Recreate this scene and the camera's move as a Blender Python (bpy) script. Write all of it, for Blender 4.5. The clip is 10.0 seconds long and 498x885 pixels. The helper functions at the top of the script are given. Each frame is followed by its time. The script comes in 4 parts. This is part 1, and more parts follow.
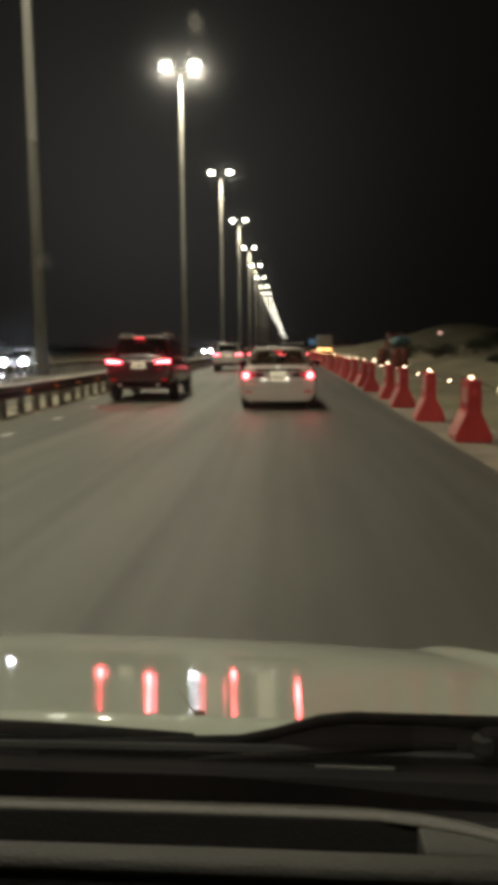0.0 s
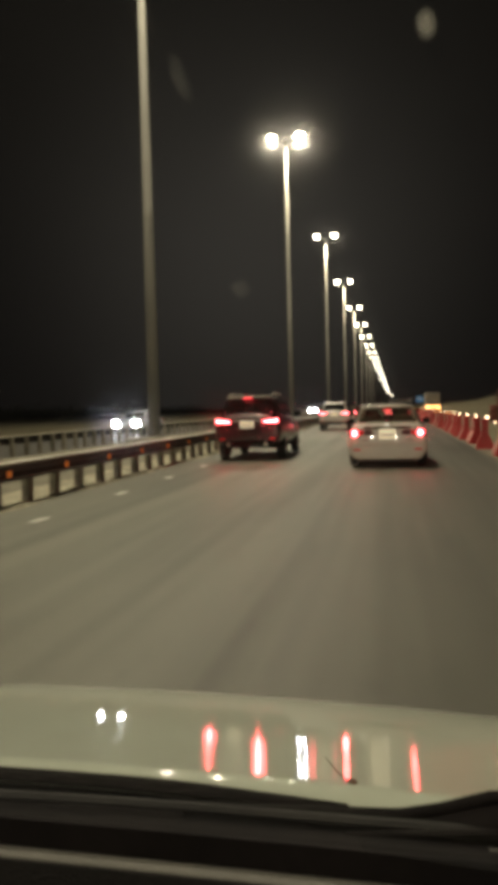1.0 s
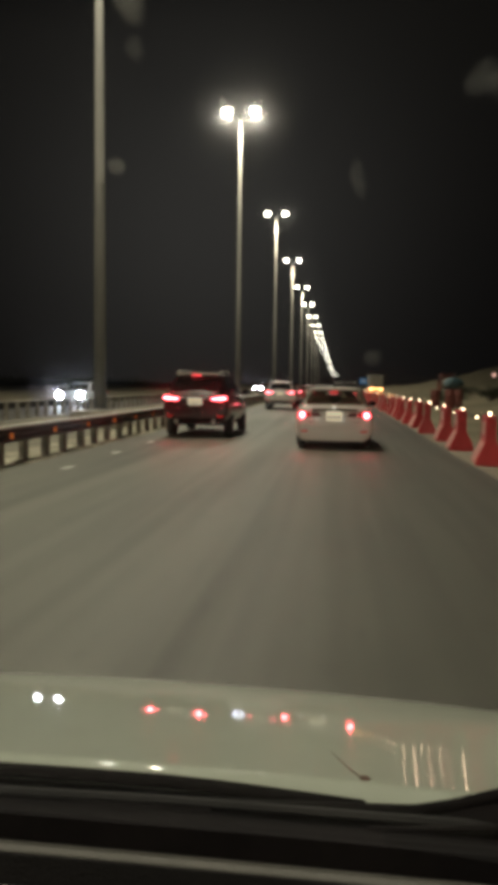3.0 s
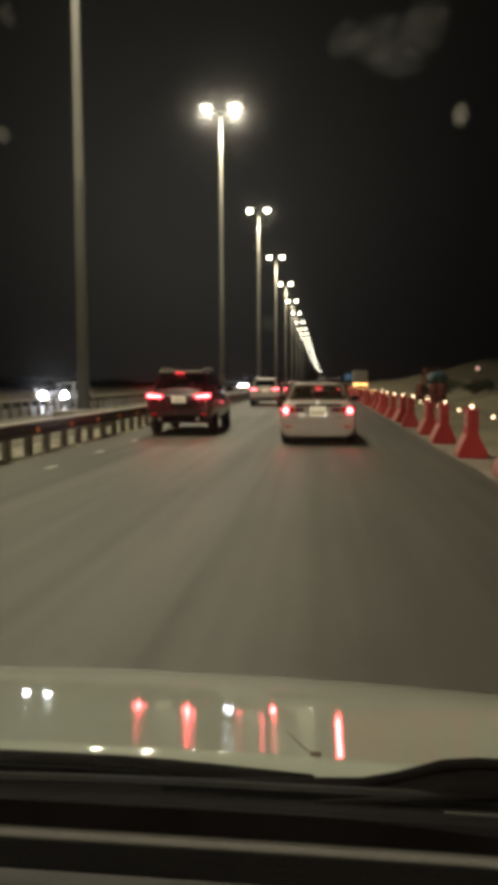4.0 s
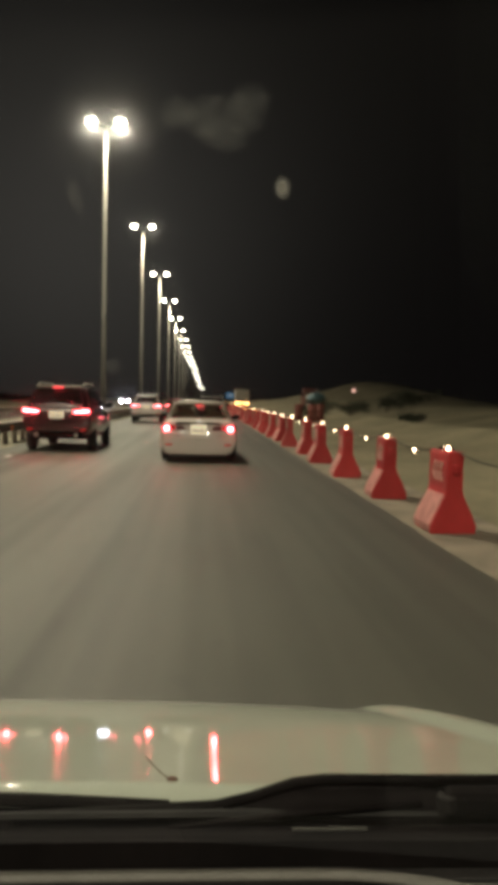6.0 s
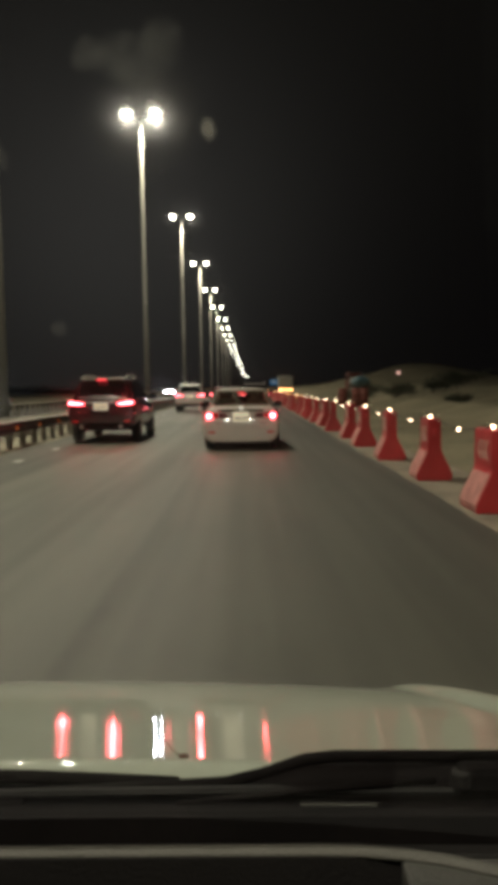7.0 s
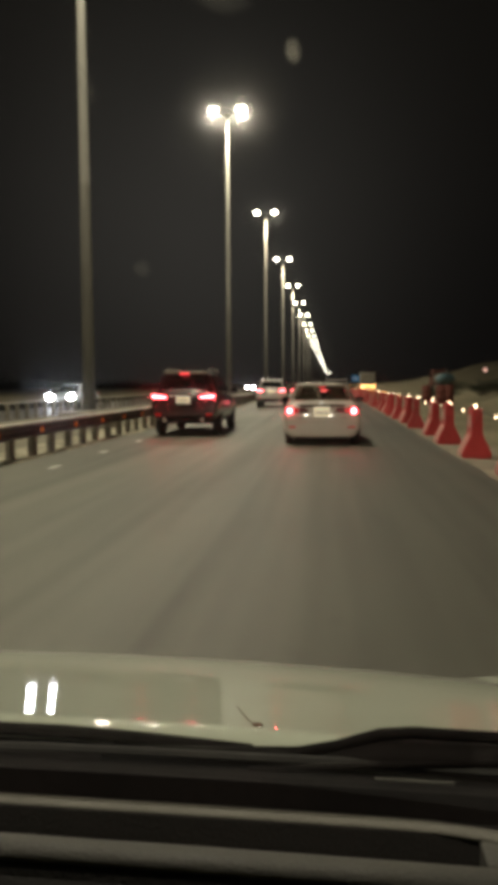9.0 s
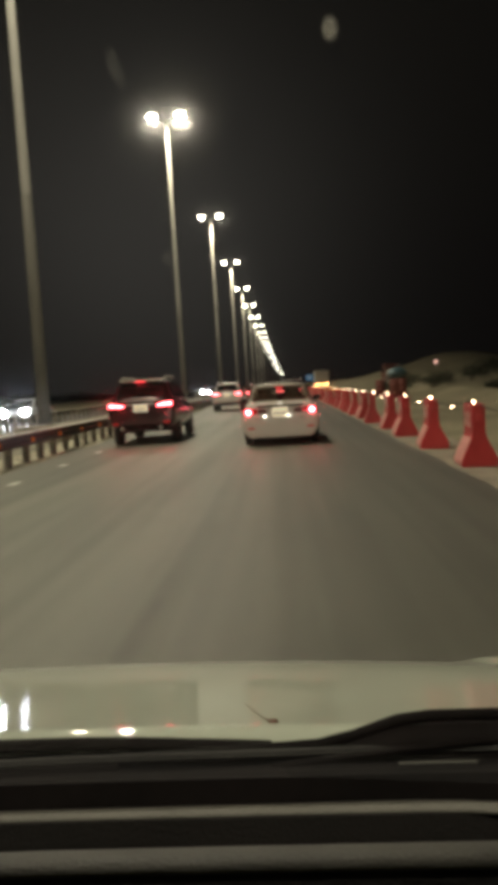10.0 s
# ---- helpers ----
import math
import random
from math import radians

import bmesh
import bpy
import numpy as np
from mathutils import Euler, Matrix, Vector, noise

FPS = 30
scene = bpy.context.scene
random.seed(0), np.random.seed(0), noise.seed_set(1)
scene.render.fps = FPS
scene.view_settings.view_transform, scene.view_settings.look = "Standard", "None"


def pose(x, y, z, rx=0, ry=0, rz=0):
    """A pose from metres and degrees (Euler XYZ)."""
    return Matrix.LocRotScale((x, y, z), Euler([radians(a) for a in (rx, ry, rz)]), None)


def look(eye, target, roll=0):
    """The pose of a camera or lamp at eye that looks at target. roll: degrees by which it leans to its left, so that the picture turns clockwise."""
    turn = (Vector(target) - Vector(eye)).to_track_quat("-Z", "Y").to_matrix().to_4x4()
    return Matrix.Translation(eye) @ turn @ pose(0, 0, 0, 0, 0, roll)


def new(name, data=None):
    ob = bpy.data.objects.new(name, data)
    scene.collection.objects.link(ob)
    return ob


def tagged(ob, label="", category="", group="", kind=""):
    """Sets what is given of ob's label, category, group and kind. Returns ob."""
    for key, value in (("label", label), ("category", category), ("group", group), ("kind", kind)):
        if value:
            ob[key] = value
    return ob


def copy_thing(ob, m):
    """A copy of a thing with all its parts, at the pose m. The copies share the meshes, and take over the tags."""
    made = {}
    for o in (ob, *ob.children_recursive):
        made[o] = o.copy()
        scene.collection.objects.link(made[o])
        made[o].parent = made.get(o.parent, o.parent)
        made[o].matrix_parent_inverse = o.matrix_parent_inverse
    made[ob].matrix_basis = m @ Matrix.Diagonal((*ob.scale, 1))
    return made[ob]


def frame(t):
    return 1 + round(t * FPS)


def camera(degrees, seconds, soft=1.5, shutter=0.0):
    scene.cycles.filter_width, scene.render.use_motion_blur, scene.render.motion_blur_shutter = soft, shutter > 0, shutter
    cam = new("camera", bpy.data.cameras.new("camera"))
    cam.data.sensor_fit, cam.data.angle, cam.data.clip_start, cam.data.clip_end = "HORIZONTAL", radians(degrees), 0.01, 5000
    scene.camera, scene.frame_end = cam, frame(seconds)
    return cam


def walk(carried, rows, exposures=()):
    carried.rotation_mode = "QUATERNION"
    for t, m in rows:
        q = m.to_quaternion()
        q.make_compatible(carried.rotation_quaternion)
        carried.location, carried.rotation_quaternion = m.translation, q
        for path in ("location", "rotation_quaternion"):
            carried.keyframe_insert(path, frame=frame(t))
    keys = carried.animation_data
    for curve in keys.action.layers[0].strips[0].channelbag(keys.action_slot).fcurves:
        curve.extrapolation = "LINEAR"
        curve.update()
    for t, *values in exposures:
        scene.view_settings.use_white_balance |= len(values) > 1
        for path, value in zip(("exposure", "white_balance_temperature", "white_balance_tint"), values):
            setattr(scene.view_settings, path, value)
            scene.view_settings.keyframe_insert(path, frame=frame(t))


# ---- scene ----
cam = camera(37.48, 10.0, soft=7.0, shutter=0.3)
walk(cam, [
    (0.0, pose(0.0576, 0.0101, 1.4550, 82.582, 0, 2.968) @ pose(0, 0, 0, 0, 0, -0.463)),
    (0.2, pose(0.0920, 0.0288, 1.4468, 83.255, 0, 7.032) @ pose(0, 0, 0, 0, 0, -1.352)),
    (0.5, pose(0.1438, 0.0567, 1.4346, 84.144, 0, 11.521) @ pose(0, 0, 0, 0, 0, -2.686)),
    (0.7, pose(0.0860, 0.0470, 1.4359, 85.275, 0, 10.958) @ pose(0, 0, 0, 0, 0, -2.182)),
    (1.0, pose(-0.0007, 0.0324, 1.4379, 87.334, 0, 11.157) @ pose(0, 0, 0, 0, 0, -1.426)),
    (1.2, pose(-0.0162, 0.0153, 1.4623, 89.237, 0, 10.943) @ pose(0, 0, 0, 0, 0, -0.798)),
    (1.5, pose(-0.0394, -0.0104, 1.4988, 87.200, 0, 9.599) @ pose(0, 0, 0, 0, 0, 0.144)),
    (1.7, pose(-0.0584, -0.0068, 1.4997, 88.148, 0, 9.730) @ pose(0, 0, 0, 0, 0, 0.324)),
    (2.0, pose(-0.0870, -0.0013, 1.5010, 87.236, 0, 10.941) @ pose(0, 0, 0, 0, 0, 0.595)),
    (2.2, pose(-0.0984, -0.0101, 1.5038, 85.401, 0, 10.819) @ pose(0, 0, 0, 0, 0, 0.763)),
    (2.5, pose(-0.1153, -0.0235, 1.5078, 87.192, 0, 8.524) @ pose(0, 0, 0, 0, 0, 1.018)),
    (2.7, pose(-0.1196, -0.0153, 1.5022, 85.511, 0, 6.801) @ pose(0, 0, 0, 0, 0, 0.997)),
    (3.8, pose(-0.0501, -0.0153, 1.4673, 85.394, 0, 6.839) @ pose(0, 0, 0, 0, 0, 0.240)),
    (4.0, pose(-0.0526, -0.0205, 1.4696, 85.261, 0, 5.652) @ pose(0, 0, 0, 0, 0, -0.186)),
    (4.2, pose(-0.0464, -0.0166, 1.4653, 86.250, 0, 5.423) @ pose(0, 0, 0, 0, 0, -0.306)),
    (4.5, pose(-0.0371, -0.0108, 1.4591, 84.887, 0, 5.377) @ pose(0, 0, 0, 0, 0, -0.487)),
    (4.7, pose(-0.0409, -0.0164, 1.4636, 86.271, 0, 4.744) @ pose(0, 0, 0, 0, 0, -0.416)),
    (5.0, pose(-0.0466, -0.0249, 1.4704, 87.099, 0, 5.941) @ pose(0, 0, 0, 0, 0, -0.309)),
    (5.2, pose(-0.0460, -0.0343, 1.4797, 88.933, 0, 6.277) @ pose(0, 0, 0, 0, 0, -0.189)),
    (5.5, pose(-0.0452, -0.0486, 1.4935, 87.367, 0, 0.741) @ pose(0, 0, 0, 0, 0, -0.011)),
    (5.7, pose(-0.0415, -0.0459, 1.4920, 86.650, 0, -3.601) @ pose(0, 0, 0, 0, 0, 1.303)),
    (6.8, pose(0.0314, -0.0299, 1.4691, 86.882, 0, -1.786) @ pose(0, 0, 0, 0, 0, -0.365)),
    (7.0, pose(0.0351, -0.0272, 1.4676, 85.671, 0, -0.009) @ pose(0, 0, 0, 0, 0, -0.802)),
    (7.2, pose(0.0370, -0.0232, 1.4594, 87.881, 0, 1.035) @ pose(0, 0, 0, 0, 0, -1.039)),
    (7.5, pose(0.0399, -0.0173, 1.4473, 84.148, 0, 1.896) @ pose(0, 0, 0, 0, 0, -1.394)),
    (7.7, pose(0.0480, -0.0144, 1.4477, 85.422, 0, 2.199) @ pose(0, 0, 0, 0, 0, -1.503)),
    (8.0, pose(0.0919, -0.0295, 1.4614, 86.345, 0, 0.901) @ pose(0, 0, 0, 0, 0, -1.967)),
    (8.2, pose(0.1026, -0.0414, 1.4568, 85.367, 0, 1.367) @ pose(0, 0, 0, 0, 0, -1.512)),
    (8.5, pose(0.0834, -0.0400, 1.4459, 82.886, 0, 5.123) @ pose(0, 0, 0, 0, 0, -1.067)),
    (8.7, pose(0.0645, -0.0340, 1.4405, 85.783, 0, 4.799) @ pose(0, 0, 0, 0, 0, -0.736)),
    (9.0, pose(0.0355, -0.0245, 1.4319, 85.419, 0, 6.258) @ pose(0, 0, 0, 0, 0, -0.244)),
    (9.2, pose(0.0428, -0.0212, 1.4318, 84.539, 0, 7.309) @ pose(0, 0, 0, 0, 0, -1.480)),
    (9.5, pose(0.0539, -0.0162, 1.4314, 85.732, 0, 6.606) @ pose(0, 0, 0, 0, 0, -3.334)),
    (9.7, pose(0.0251, -0.0197, 1.4280, 85.746, 0, 6.044) @ pose(0, 0, 0, 0, 0, -3.409)),
    (10.0, pose(-0.0180, -0.0249, 1.4227, 85.600, 0, 2.983) @ pose(0, 0, 0, 0, 0, -3.522)),
], exposures=[
    (0.0, -0.41, 6100, 12), (0.5, -0.36, 6300, 12), (1.0, -0.18, 6600, 12), (1.5, -0.15, 6500, 12), (2.0, -0.33, 6300, 12), (2.5, -0.33, 6050, 12),
    (4.0, -0.48, 6400, 12), (4.5, -0.16, 6750, 12), (5.0, -0.10, 6700, 12), (5.5, 0.00, 6500, 12), (7.0, -0.41, 6050, 12), (7.5, -0.79, 6500, 12),
    (8.0, -0.46, 6250, 12), (8.5, -0.22, 6750, 11), (9.0, -0.26, 6350, 12), (9.5, -0.24, 6150, 12), (10.0, -0.15, 6300, 12)])

# ---- night sky and street light ----
world = bpy.data.worlds.new("night_sky")
scene.world = world
world.use_nodes = True
wn, wl = world.node_tree.nodes, world.node_tree.links
wn.clear()
w_out = wn.new("ShaderNodeOutputWorld")
w_bg = wn.new("ShaderNodeBackground")
w_tc = wn.new("ShaderNodeTexCoord")
w_sep = wn.new("ShaderNodeSeparateXYZ")
w_ramp = wn.new("ShaderNodeValToRGB")
w_ramp.color_ramp.elements[0].position, w_ramp.color_ramp.elements[0].color = 0.0, (0.0024, 0.0020, 0.0020, 1)
w_ramp.color_ramp.elements[1].position, w_ramp.color_ramp.elements[1].color = 0.45, (0.0006, 0.00045, 0.00055, 1)
wl.new(w_tc.outputs["Generated"], w_sep.inputs[0])
wl.new(w_sep.outputs["Z"], w_ramp.inputs[0])
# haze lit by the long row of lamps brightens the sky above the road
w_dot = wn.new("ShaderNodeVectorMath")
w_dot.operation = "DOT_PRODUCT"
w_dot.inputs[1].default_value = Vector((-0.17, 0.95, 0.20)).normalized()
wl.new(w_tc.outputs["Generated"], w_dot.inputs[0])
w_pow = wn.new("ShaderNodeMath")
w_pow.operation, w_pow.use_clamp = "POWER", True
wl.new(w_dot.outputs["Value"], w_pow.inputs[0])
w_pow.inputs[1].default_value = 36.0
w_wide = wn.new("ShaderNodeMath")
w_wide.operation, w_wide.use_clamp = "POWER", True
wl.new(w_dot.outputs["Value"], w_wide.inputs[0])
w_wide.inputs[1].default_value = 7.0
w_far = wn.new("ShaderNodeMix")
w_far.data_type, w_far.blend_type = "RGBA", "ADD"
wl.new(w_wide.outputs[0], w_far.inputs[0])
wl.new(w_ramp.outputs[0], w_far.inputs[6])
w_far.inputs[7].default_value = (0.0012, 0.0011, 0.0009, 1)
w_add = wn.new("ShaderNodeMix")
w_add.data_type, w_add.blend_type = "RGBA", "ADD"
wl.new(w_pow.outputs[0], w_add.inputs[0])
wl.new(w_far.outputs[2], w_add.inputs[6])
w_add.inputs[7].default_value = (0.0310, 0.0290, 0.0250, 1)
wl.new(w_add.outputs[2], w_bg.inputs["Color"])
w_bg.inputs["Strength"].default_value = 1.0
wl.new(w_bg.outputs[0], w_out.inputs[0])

LAMP_X, LAMP_Y0, LAMP_STEP, LAMP_H = -8.0, 24.0, 34.7, 22.8
LAMP_WATTS = 9000
LAMP_TINT = (1.0, 0.90, 0.66)


def spot(name, eye, target, watts, degrees, tint, radius, blend=0.6):
    data = bpy.data.lights.new(name, "SPOT")
    data.energy, data.spot_size, data.spot_blend = watts, radians(degrees), blend
    data.color, data.shadow_soft_size = tint, radius
    ob = new(name, data)
    ob.matrix_world = look(eye, target)
    return ob


# light of the street lamps that stand nearest: one source for each lamp head
for k in (-2, -1, 0, 1, 2):
    for side in (-1, 1):
        y = LAMP_Y0 + LAMP_STEP * k
        x = LAMP_X + side * 1.10
        spot("street_lamp_light", (x, y, LAMP_H - 0.42), (x + side * 3.5, y + 0.01, 0), LAMP_WATTS, 158, LAMP_TINT, 0.28)
for k in (3, 4, 5, 6, 7, 8):
    y = LAMP_Y0 + LAMP_STEP * k
    spot("street_lamp_light", (LAMP_X + 1.3, y, LAMP_H - 0.5), (LAMP_X + 4, y + 0.01, 0), LAMP_WATTS * 2, 160, LAMP_TINT, 0.4)
# dipped headlights of the car that carries the camera
for x in (-1.08, 0.12):
    spot("headlight_beam", (x, 2.22, 0.62), (x, 18.0, 0.05), 220, 34, (1.0, 0.91, 0.72), 0.06, 1.0)

# red light of the lit tail lamps ahead
for x, y, z, watts in ((-0.87, 16.88, 0.80, 13), (0.59, 16.88, 0.80, 13), (-4.58, 19.58, 1.07, 20), (-3.26, 19.58, 1.07, 20)):
    spot("tail_lamp_light", (x, y, z), (x, y - 6, -0.6), watts, 120, (1.0, 0.06, 0.06), 0.06, 0.8)


# ---- materials ----
def mat(name, color, rough=0.6, metal=0.0, vary=0.25, scale=6.0, bump=0.15, bump_scale=60.0, coat=0.0, stretch=(1, 1, 1), tint=None,
        spec=0.5, emit=None, emit_strength=0.0, per_object=0.0):
    m = bpy.data.materials.new(name)
    m.use_nodes = True
    n, l = m.node_tree.nodes, m.node_tree.links
    b = n["Principled BSDF"]
    b.inputs["Roughness"].default_value = rough
    b.inputs["Metallic"].default_value = metal
    b.inputs["Coat Weight"].default_value = coat
    b.inputs["Coat Roughness"].default_value = 0.04
    b.inputs["Specular IOR Level"].default_value = spec
    tc = n.new("ShaderNodeTexCoord")
    mp = n.new("ShaderNodeMapping")
    mp.inputs["Scale"].default_value = stretch
    l.new(tc.outputs["Object"], mp.inputs["Vector"])
    big = n.new("ShaderNodeTexNoise")
    big.inputs["Scale"].default_value, big.inputs["Detail"].default_value = scale, 6
    fine = n.new("ShaderNodeTexNoise")
    fine.inputs["Scale"].default_value, fine.inputs["Detail"].default_value = bump_scale, 4
    l.new(mp.outputs[0], big.inputs["Vector"])
    l.new(tc.outputs["Object"], fine.inputs["Vector"])
    mix = n.new("ShaderNodeMix")
    mix.data_type = "RGBA"
    dark = tuple(c * (1 - vary) for c in color)
    light = tuple(min(1, c * (1 + vary)) for c in (tint or color))
    mix.inputs[6].default_value, mix.inputs[7].default_value = (*dark, 1), (*light, 1)
    ramp = n.new("ShaderNodeMapRange")
    ramp.inputs[1].default_value, ramp.inputs[2].default_value = 0.3, 0.7
    l.new(big.outputs["Fac"], ramp.inputs[0])
    l.new(ramp.outputs[0], mix.inputs[0])
    col = mix.outputs[2]
    grain = n.new("ShaderNodeMix")
    grain.data_type, grain.blend_type = "RGBA", "MULTIPLY"
    g_r = n.new("ShaderNodeMapRange")
    g_r.inputs[1].default_value, g_r.inputs[2].default_value = 0.25, 0.75
    g_r.inputs[3].default_value, g_r.inputs[4].default_value = 1 - vary * 0.8, 1 + vary * 0.4
    l.new(fine.outputs["Fac"], g_r.inputs[0])
    grain.inputs[0].default_value = 1.0
    l.new(col, grain.inputs[6])
    l.new(g_r.outputs[0], grain.inputs[7])
    col = grain.outputs[2]
    if per_object:
        info = n.new("ShaderNodeObjectInfo")
        hs = n.new("ShaderNodeHueSaturation")
        pr = n.new("ShaderNodeMapRange")
        pr.inputs[3].default_value, pr.inputs[4].default_value = 1 - per_object, 1 + per_object
        l.new(info.outputs["Random"], pr.inputs[0])
        l.new(pr.outputs[0], hs.inputs["Value"])
        l.new(col, hs.inputs["Color"])
        col = hs.outputs[0]
    l.new(col, b.inputs["Base Color"])
    if bump:
        bp = n.new("ShaderNodeBump")
        bp.inputs["Strength"].default_value, bp.inputs["Distance"].default_value = bump, 0.01
        l.new(fine.outputs["Fac"], bp.inputs["Height"])
        l.new(bp.outputs[0], b.inputs["Normal"])
    if emit:
        b.inputs["Emission Color"].default_value = (*emit, 1)
        b.inputs["Emission Strength"].default_value = emit_strength
    return m


def asphalt(name, left_tone, right_tone, seam):
    """Worn lanes, paler up to seam and fading darker past it, with wheel tracks and joints along the road."""
    m = bpy.data.materials.new(name)
    m.use_nodes = True
    n, l = m.node_tree.nodes, m.node_tree.links
    b = n["Principled BSDF"]
    tc = n.new("ShaderNodeTexCoord")
    sep = n.new("ShaderNodeSeparateXYZ")
    l.new(tc.outputs["Object"], sep.inputs[0])

    def noise_at(scale, detail, stretch, rough=0.55):
        mp = n.new("ShaderNodeMapping")
        mp.inputs["Scale"].default_value = stretch
        l.new(tc.outputs["Object"], mp.inputs["Vector"])
        t = n.new("ShaderNodeTexNoise")
        t.inputs["Scale"].default_value, t.inputs["Detail"].default_value = scale, detail
        t.inputs["Roughness"].default_value = rough
        l.new(mp.outputs[0], t.inputs["Vector"])
        return t.outputs["Fac"]

    def math_node(op, a, c, d=None):
        k = n.new("ShaderNodeMath")
        k.operation = op
        for i, v in enumerate((a, c, d)):
            if v is None:
                continue
            if isinstance(v, (int, float)):
                k.inputs[i].default_value = v
            else:
                l.new(v, k.inputs[i])
        return k.outputs[0]

    def rng(v, a, c, lo, hi):
        r = n.new("ShaderNodeMapRange")
        r.interpolation_type = "SMOOTHSTEP"
        for i, q in ((1, a), (2, c), (3, lo), (4, hi)):
            r.inputs[i].default_value = q
        l.new(v, r.inputs[0])
        return r.outputs[0]

    wobble = noise_at(0.35, 3, (1, 0.15, 1))
    x = math_node("ADD", sep.outputs["X"], math_node("MULTIPLY", math_node("SUBTRACT", wobble, 0.5), 0.9))
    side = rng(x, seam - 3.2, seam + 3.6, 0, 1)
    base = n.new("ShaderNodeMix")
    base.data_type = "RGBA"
    base.inputs[6].default_value, base.inputs[7].default_value = (*left_tone, 1), (*right_tone, 1)
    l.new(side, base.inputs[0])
    streak = rng(noise_at(1.7, 5, (1, 0.026, 1)), 0.34, 0.66, 0.86, 1.11)
    patch = rng(noise_at(0.22, 5, (1, 0.35, 1)), 0.34, 0.68, 0.8, 1.16)
    grit = rng(noise_at(90, 3, (1, 1, 1)), 0.3, 0.7, 0.80, 1.18)
    spots = rng(noise_at(4.5, 4, (1, 0.4, 1)), 0.58, 0.72, 1.0, 0.86)
    # tyre tracks polished darker by traffic
    tracks = None
    for cx, w0, w1, dark in ((-4.25, 0.1, 0.5, 0.90), (-2.7, 0.1, 0.5, 0.90), (0.72, 0.1, 0.5, 0.91)):
        d = math_node("ABSOLUTE", math_node("SUBTRACT", x, cx), 0)
        t = rng(d, w0, w1, dark, 1.0)
        tracks = t if tracks is None else math_node("MULTIPLY", tracks, t)
    # two rubber marks left by braking wheels, near enough straight
    for cx, w0, w1, dark in ((-0.95, 0.03, 0.11, 0.82), (-0.66, 0.03, 0.11, 0.88)):
        near = math_node("ADD", sep.outputs["X"], math_node("MULTIPLY", math_node("SUBTRACT", wobble, 0.5), 0.16))
        t = rng(math_node("ABSOLUTE", math_node("SUBTRACT", near, cx), 0), w0, w1, dark, 1.0)
        tracks = math_node("MULTIPLY", tracks, t)
    joint = rng(math_node("ABSOLUTE", math_node("SUBTRACT", sep.outputs["X"], seam - 0.05), 0), 0.02, 0.12, 0.94, 1.0)
    f = math_node("MULTIPLY", math_node("MULTIPLY", streak, patch), math_node("MULTIPLY", grit, spots))
    f = math_node("MULTIPLY", f, math_node("MULTIPLY", tracks, joint))
    mul = n.new("ShaderNodeMix")
    mul.data_type, mul.blend_type = "RGBA", "MULTIPLY"
    mul.inputs[0].default_value = 1
    l.new(base.outputs[2], mul.inputs[6])
    l.new(f, mul.inputs[7])
    l.new(mul.outputs[2], b.inputs["Base Color"])
    l.new(rng(streak, 0.86, 1.11, 0.60, 0.54), b.inputs["Roughness"])
    b.inputs["Specular IOR Level"].default_value = 0.5
    bp = n.new("ShaderNodeBump")
    bp.inputs["Strength"].default_value, bp.inputs["Distance"].default_value = 0.28, 0.006
    l.new(noise_at(140, 3, (1, 1, 1)), bp.inputs["Height"])
    l.new(bp.outputs[0], b.inputs["Normal"])
    return m


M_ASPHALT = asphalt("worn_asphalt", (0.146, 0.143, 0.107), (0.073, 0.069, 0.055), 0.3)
M_ASPHALT_FAR = asphalt("opposite_asphalt", (0.10, 0.095, 0.078), (0.10, 0.095, 0.078), -40)
M_SAND = mat("sand", (0.235, 0.205, 0.132), 0.95, vary=0.3, scale=0.25, bump=0.6, bump_scale=7, spec=0.2)
M_SHOULDER = mat("dusty_shoulder", (0.29, 0.245, 0.185), 0.9, vary=0.3, scale=1.4, bump=0.5, bump_scale=30, spec=0.2)
M_MEDIAN = mat("pale_median_sand", (0.225, 0.208, 0.155), 0.95, vary=0.22, scale=0.8, bump=0.5, bump_scale=20, spec=0.2)
M_DRIFT = mat("drifted_sand", (0.40, 0.37, 0.27), 0.95, vary=0.45, scale=2.6, bump=0.6, bump_scale=14, spec=0.2)
M_PAINT = mat("road_paint", (0.68, 0.66, 0.58), 0.7, vary=0.25, scale=9, bump_scale=80)
M_CONCRETE = mat("concrete", (0.36, 0.33, 0.27), 0.9, vary=0.25, scale=2.5, bump=0.4, bump_scale=40)
M_GALV = mat("galvanised_steel", (0.165, 0.156, 0.13), 0.7, 0.1, vary=0.15, scale=3, bump=0.05, stretch=(1, 1, 0.2))
M_RAIL = mat("shaded_rail_steel", (0.055, 0.045, 0.042), 0.55, 0.3, vary=0.3, scale=2.5, bump=0.08, stretch=(1, 0.3, 1))
M_LIT_TOP = mat("pale_lit_top", (0.58, 0.55, 0.46), 0.6, 0.1, vary=0.15, scale=3, bump=0.05)
M_POST = mat("guardrail_post_steel", (0.25, 0.225, 0.175), 0.65, 0.2, vary=0.3, scale=6, bump=0.1, per_object=0.2)
M_ORANGE = mat("orange_reflector", (0.85, 0.22, 0.03), 0.25, vary=0.1, bump=0, emit=(1, 0.25, 0.04), emit_strength=0.22)
M_RED_PLASTIC = mat("red_barrier_plastic", (0.50, 0.034, 0.036), 0.42, vary=0.12, scale=2.2, bump=0.08, bump_scale=25, tint=(0.58, 0.05, 0.052), per_object=0.16)
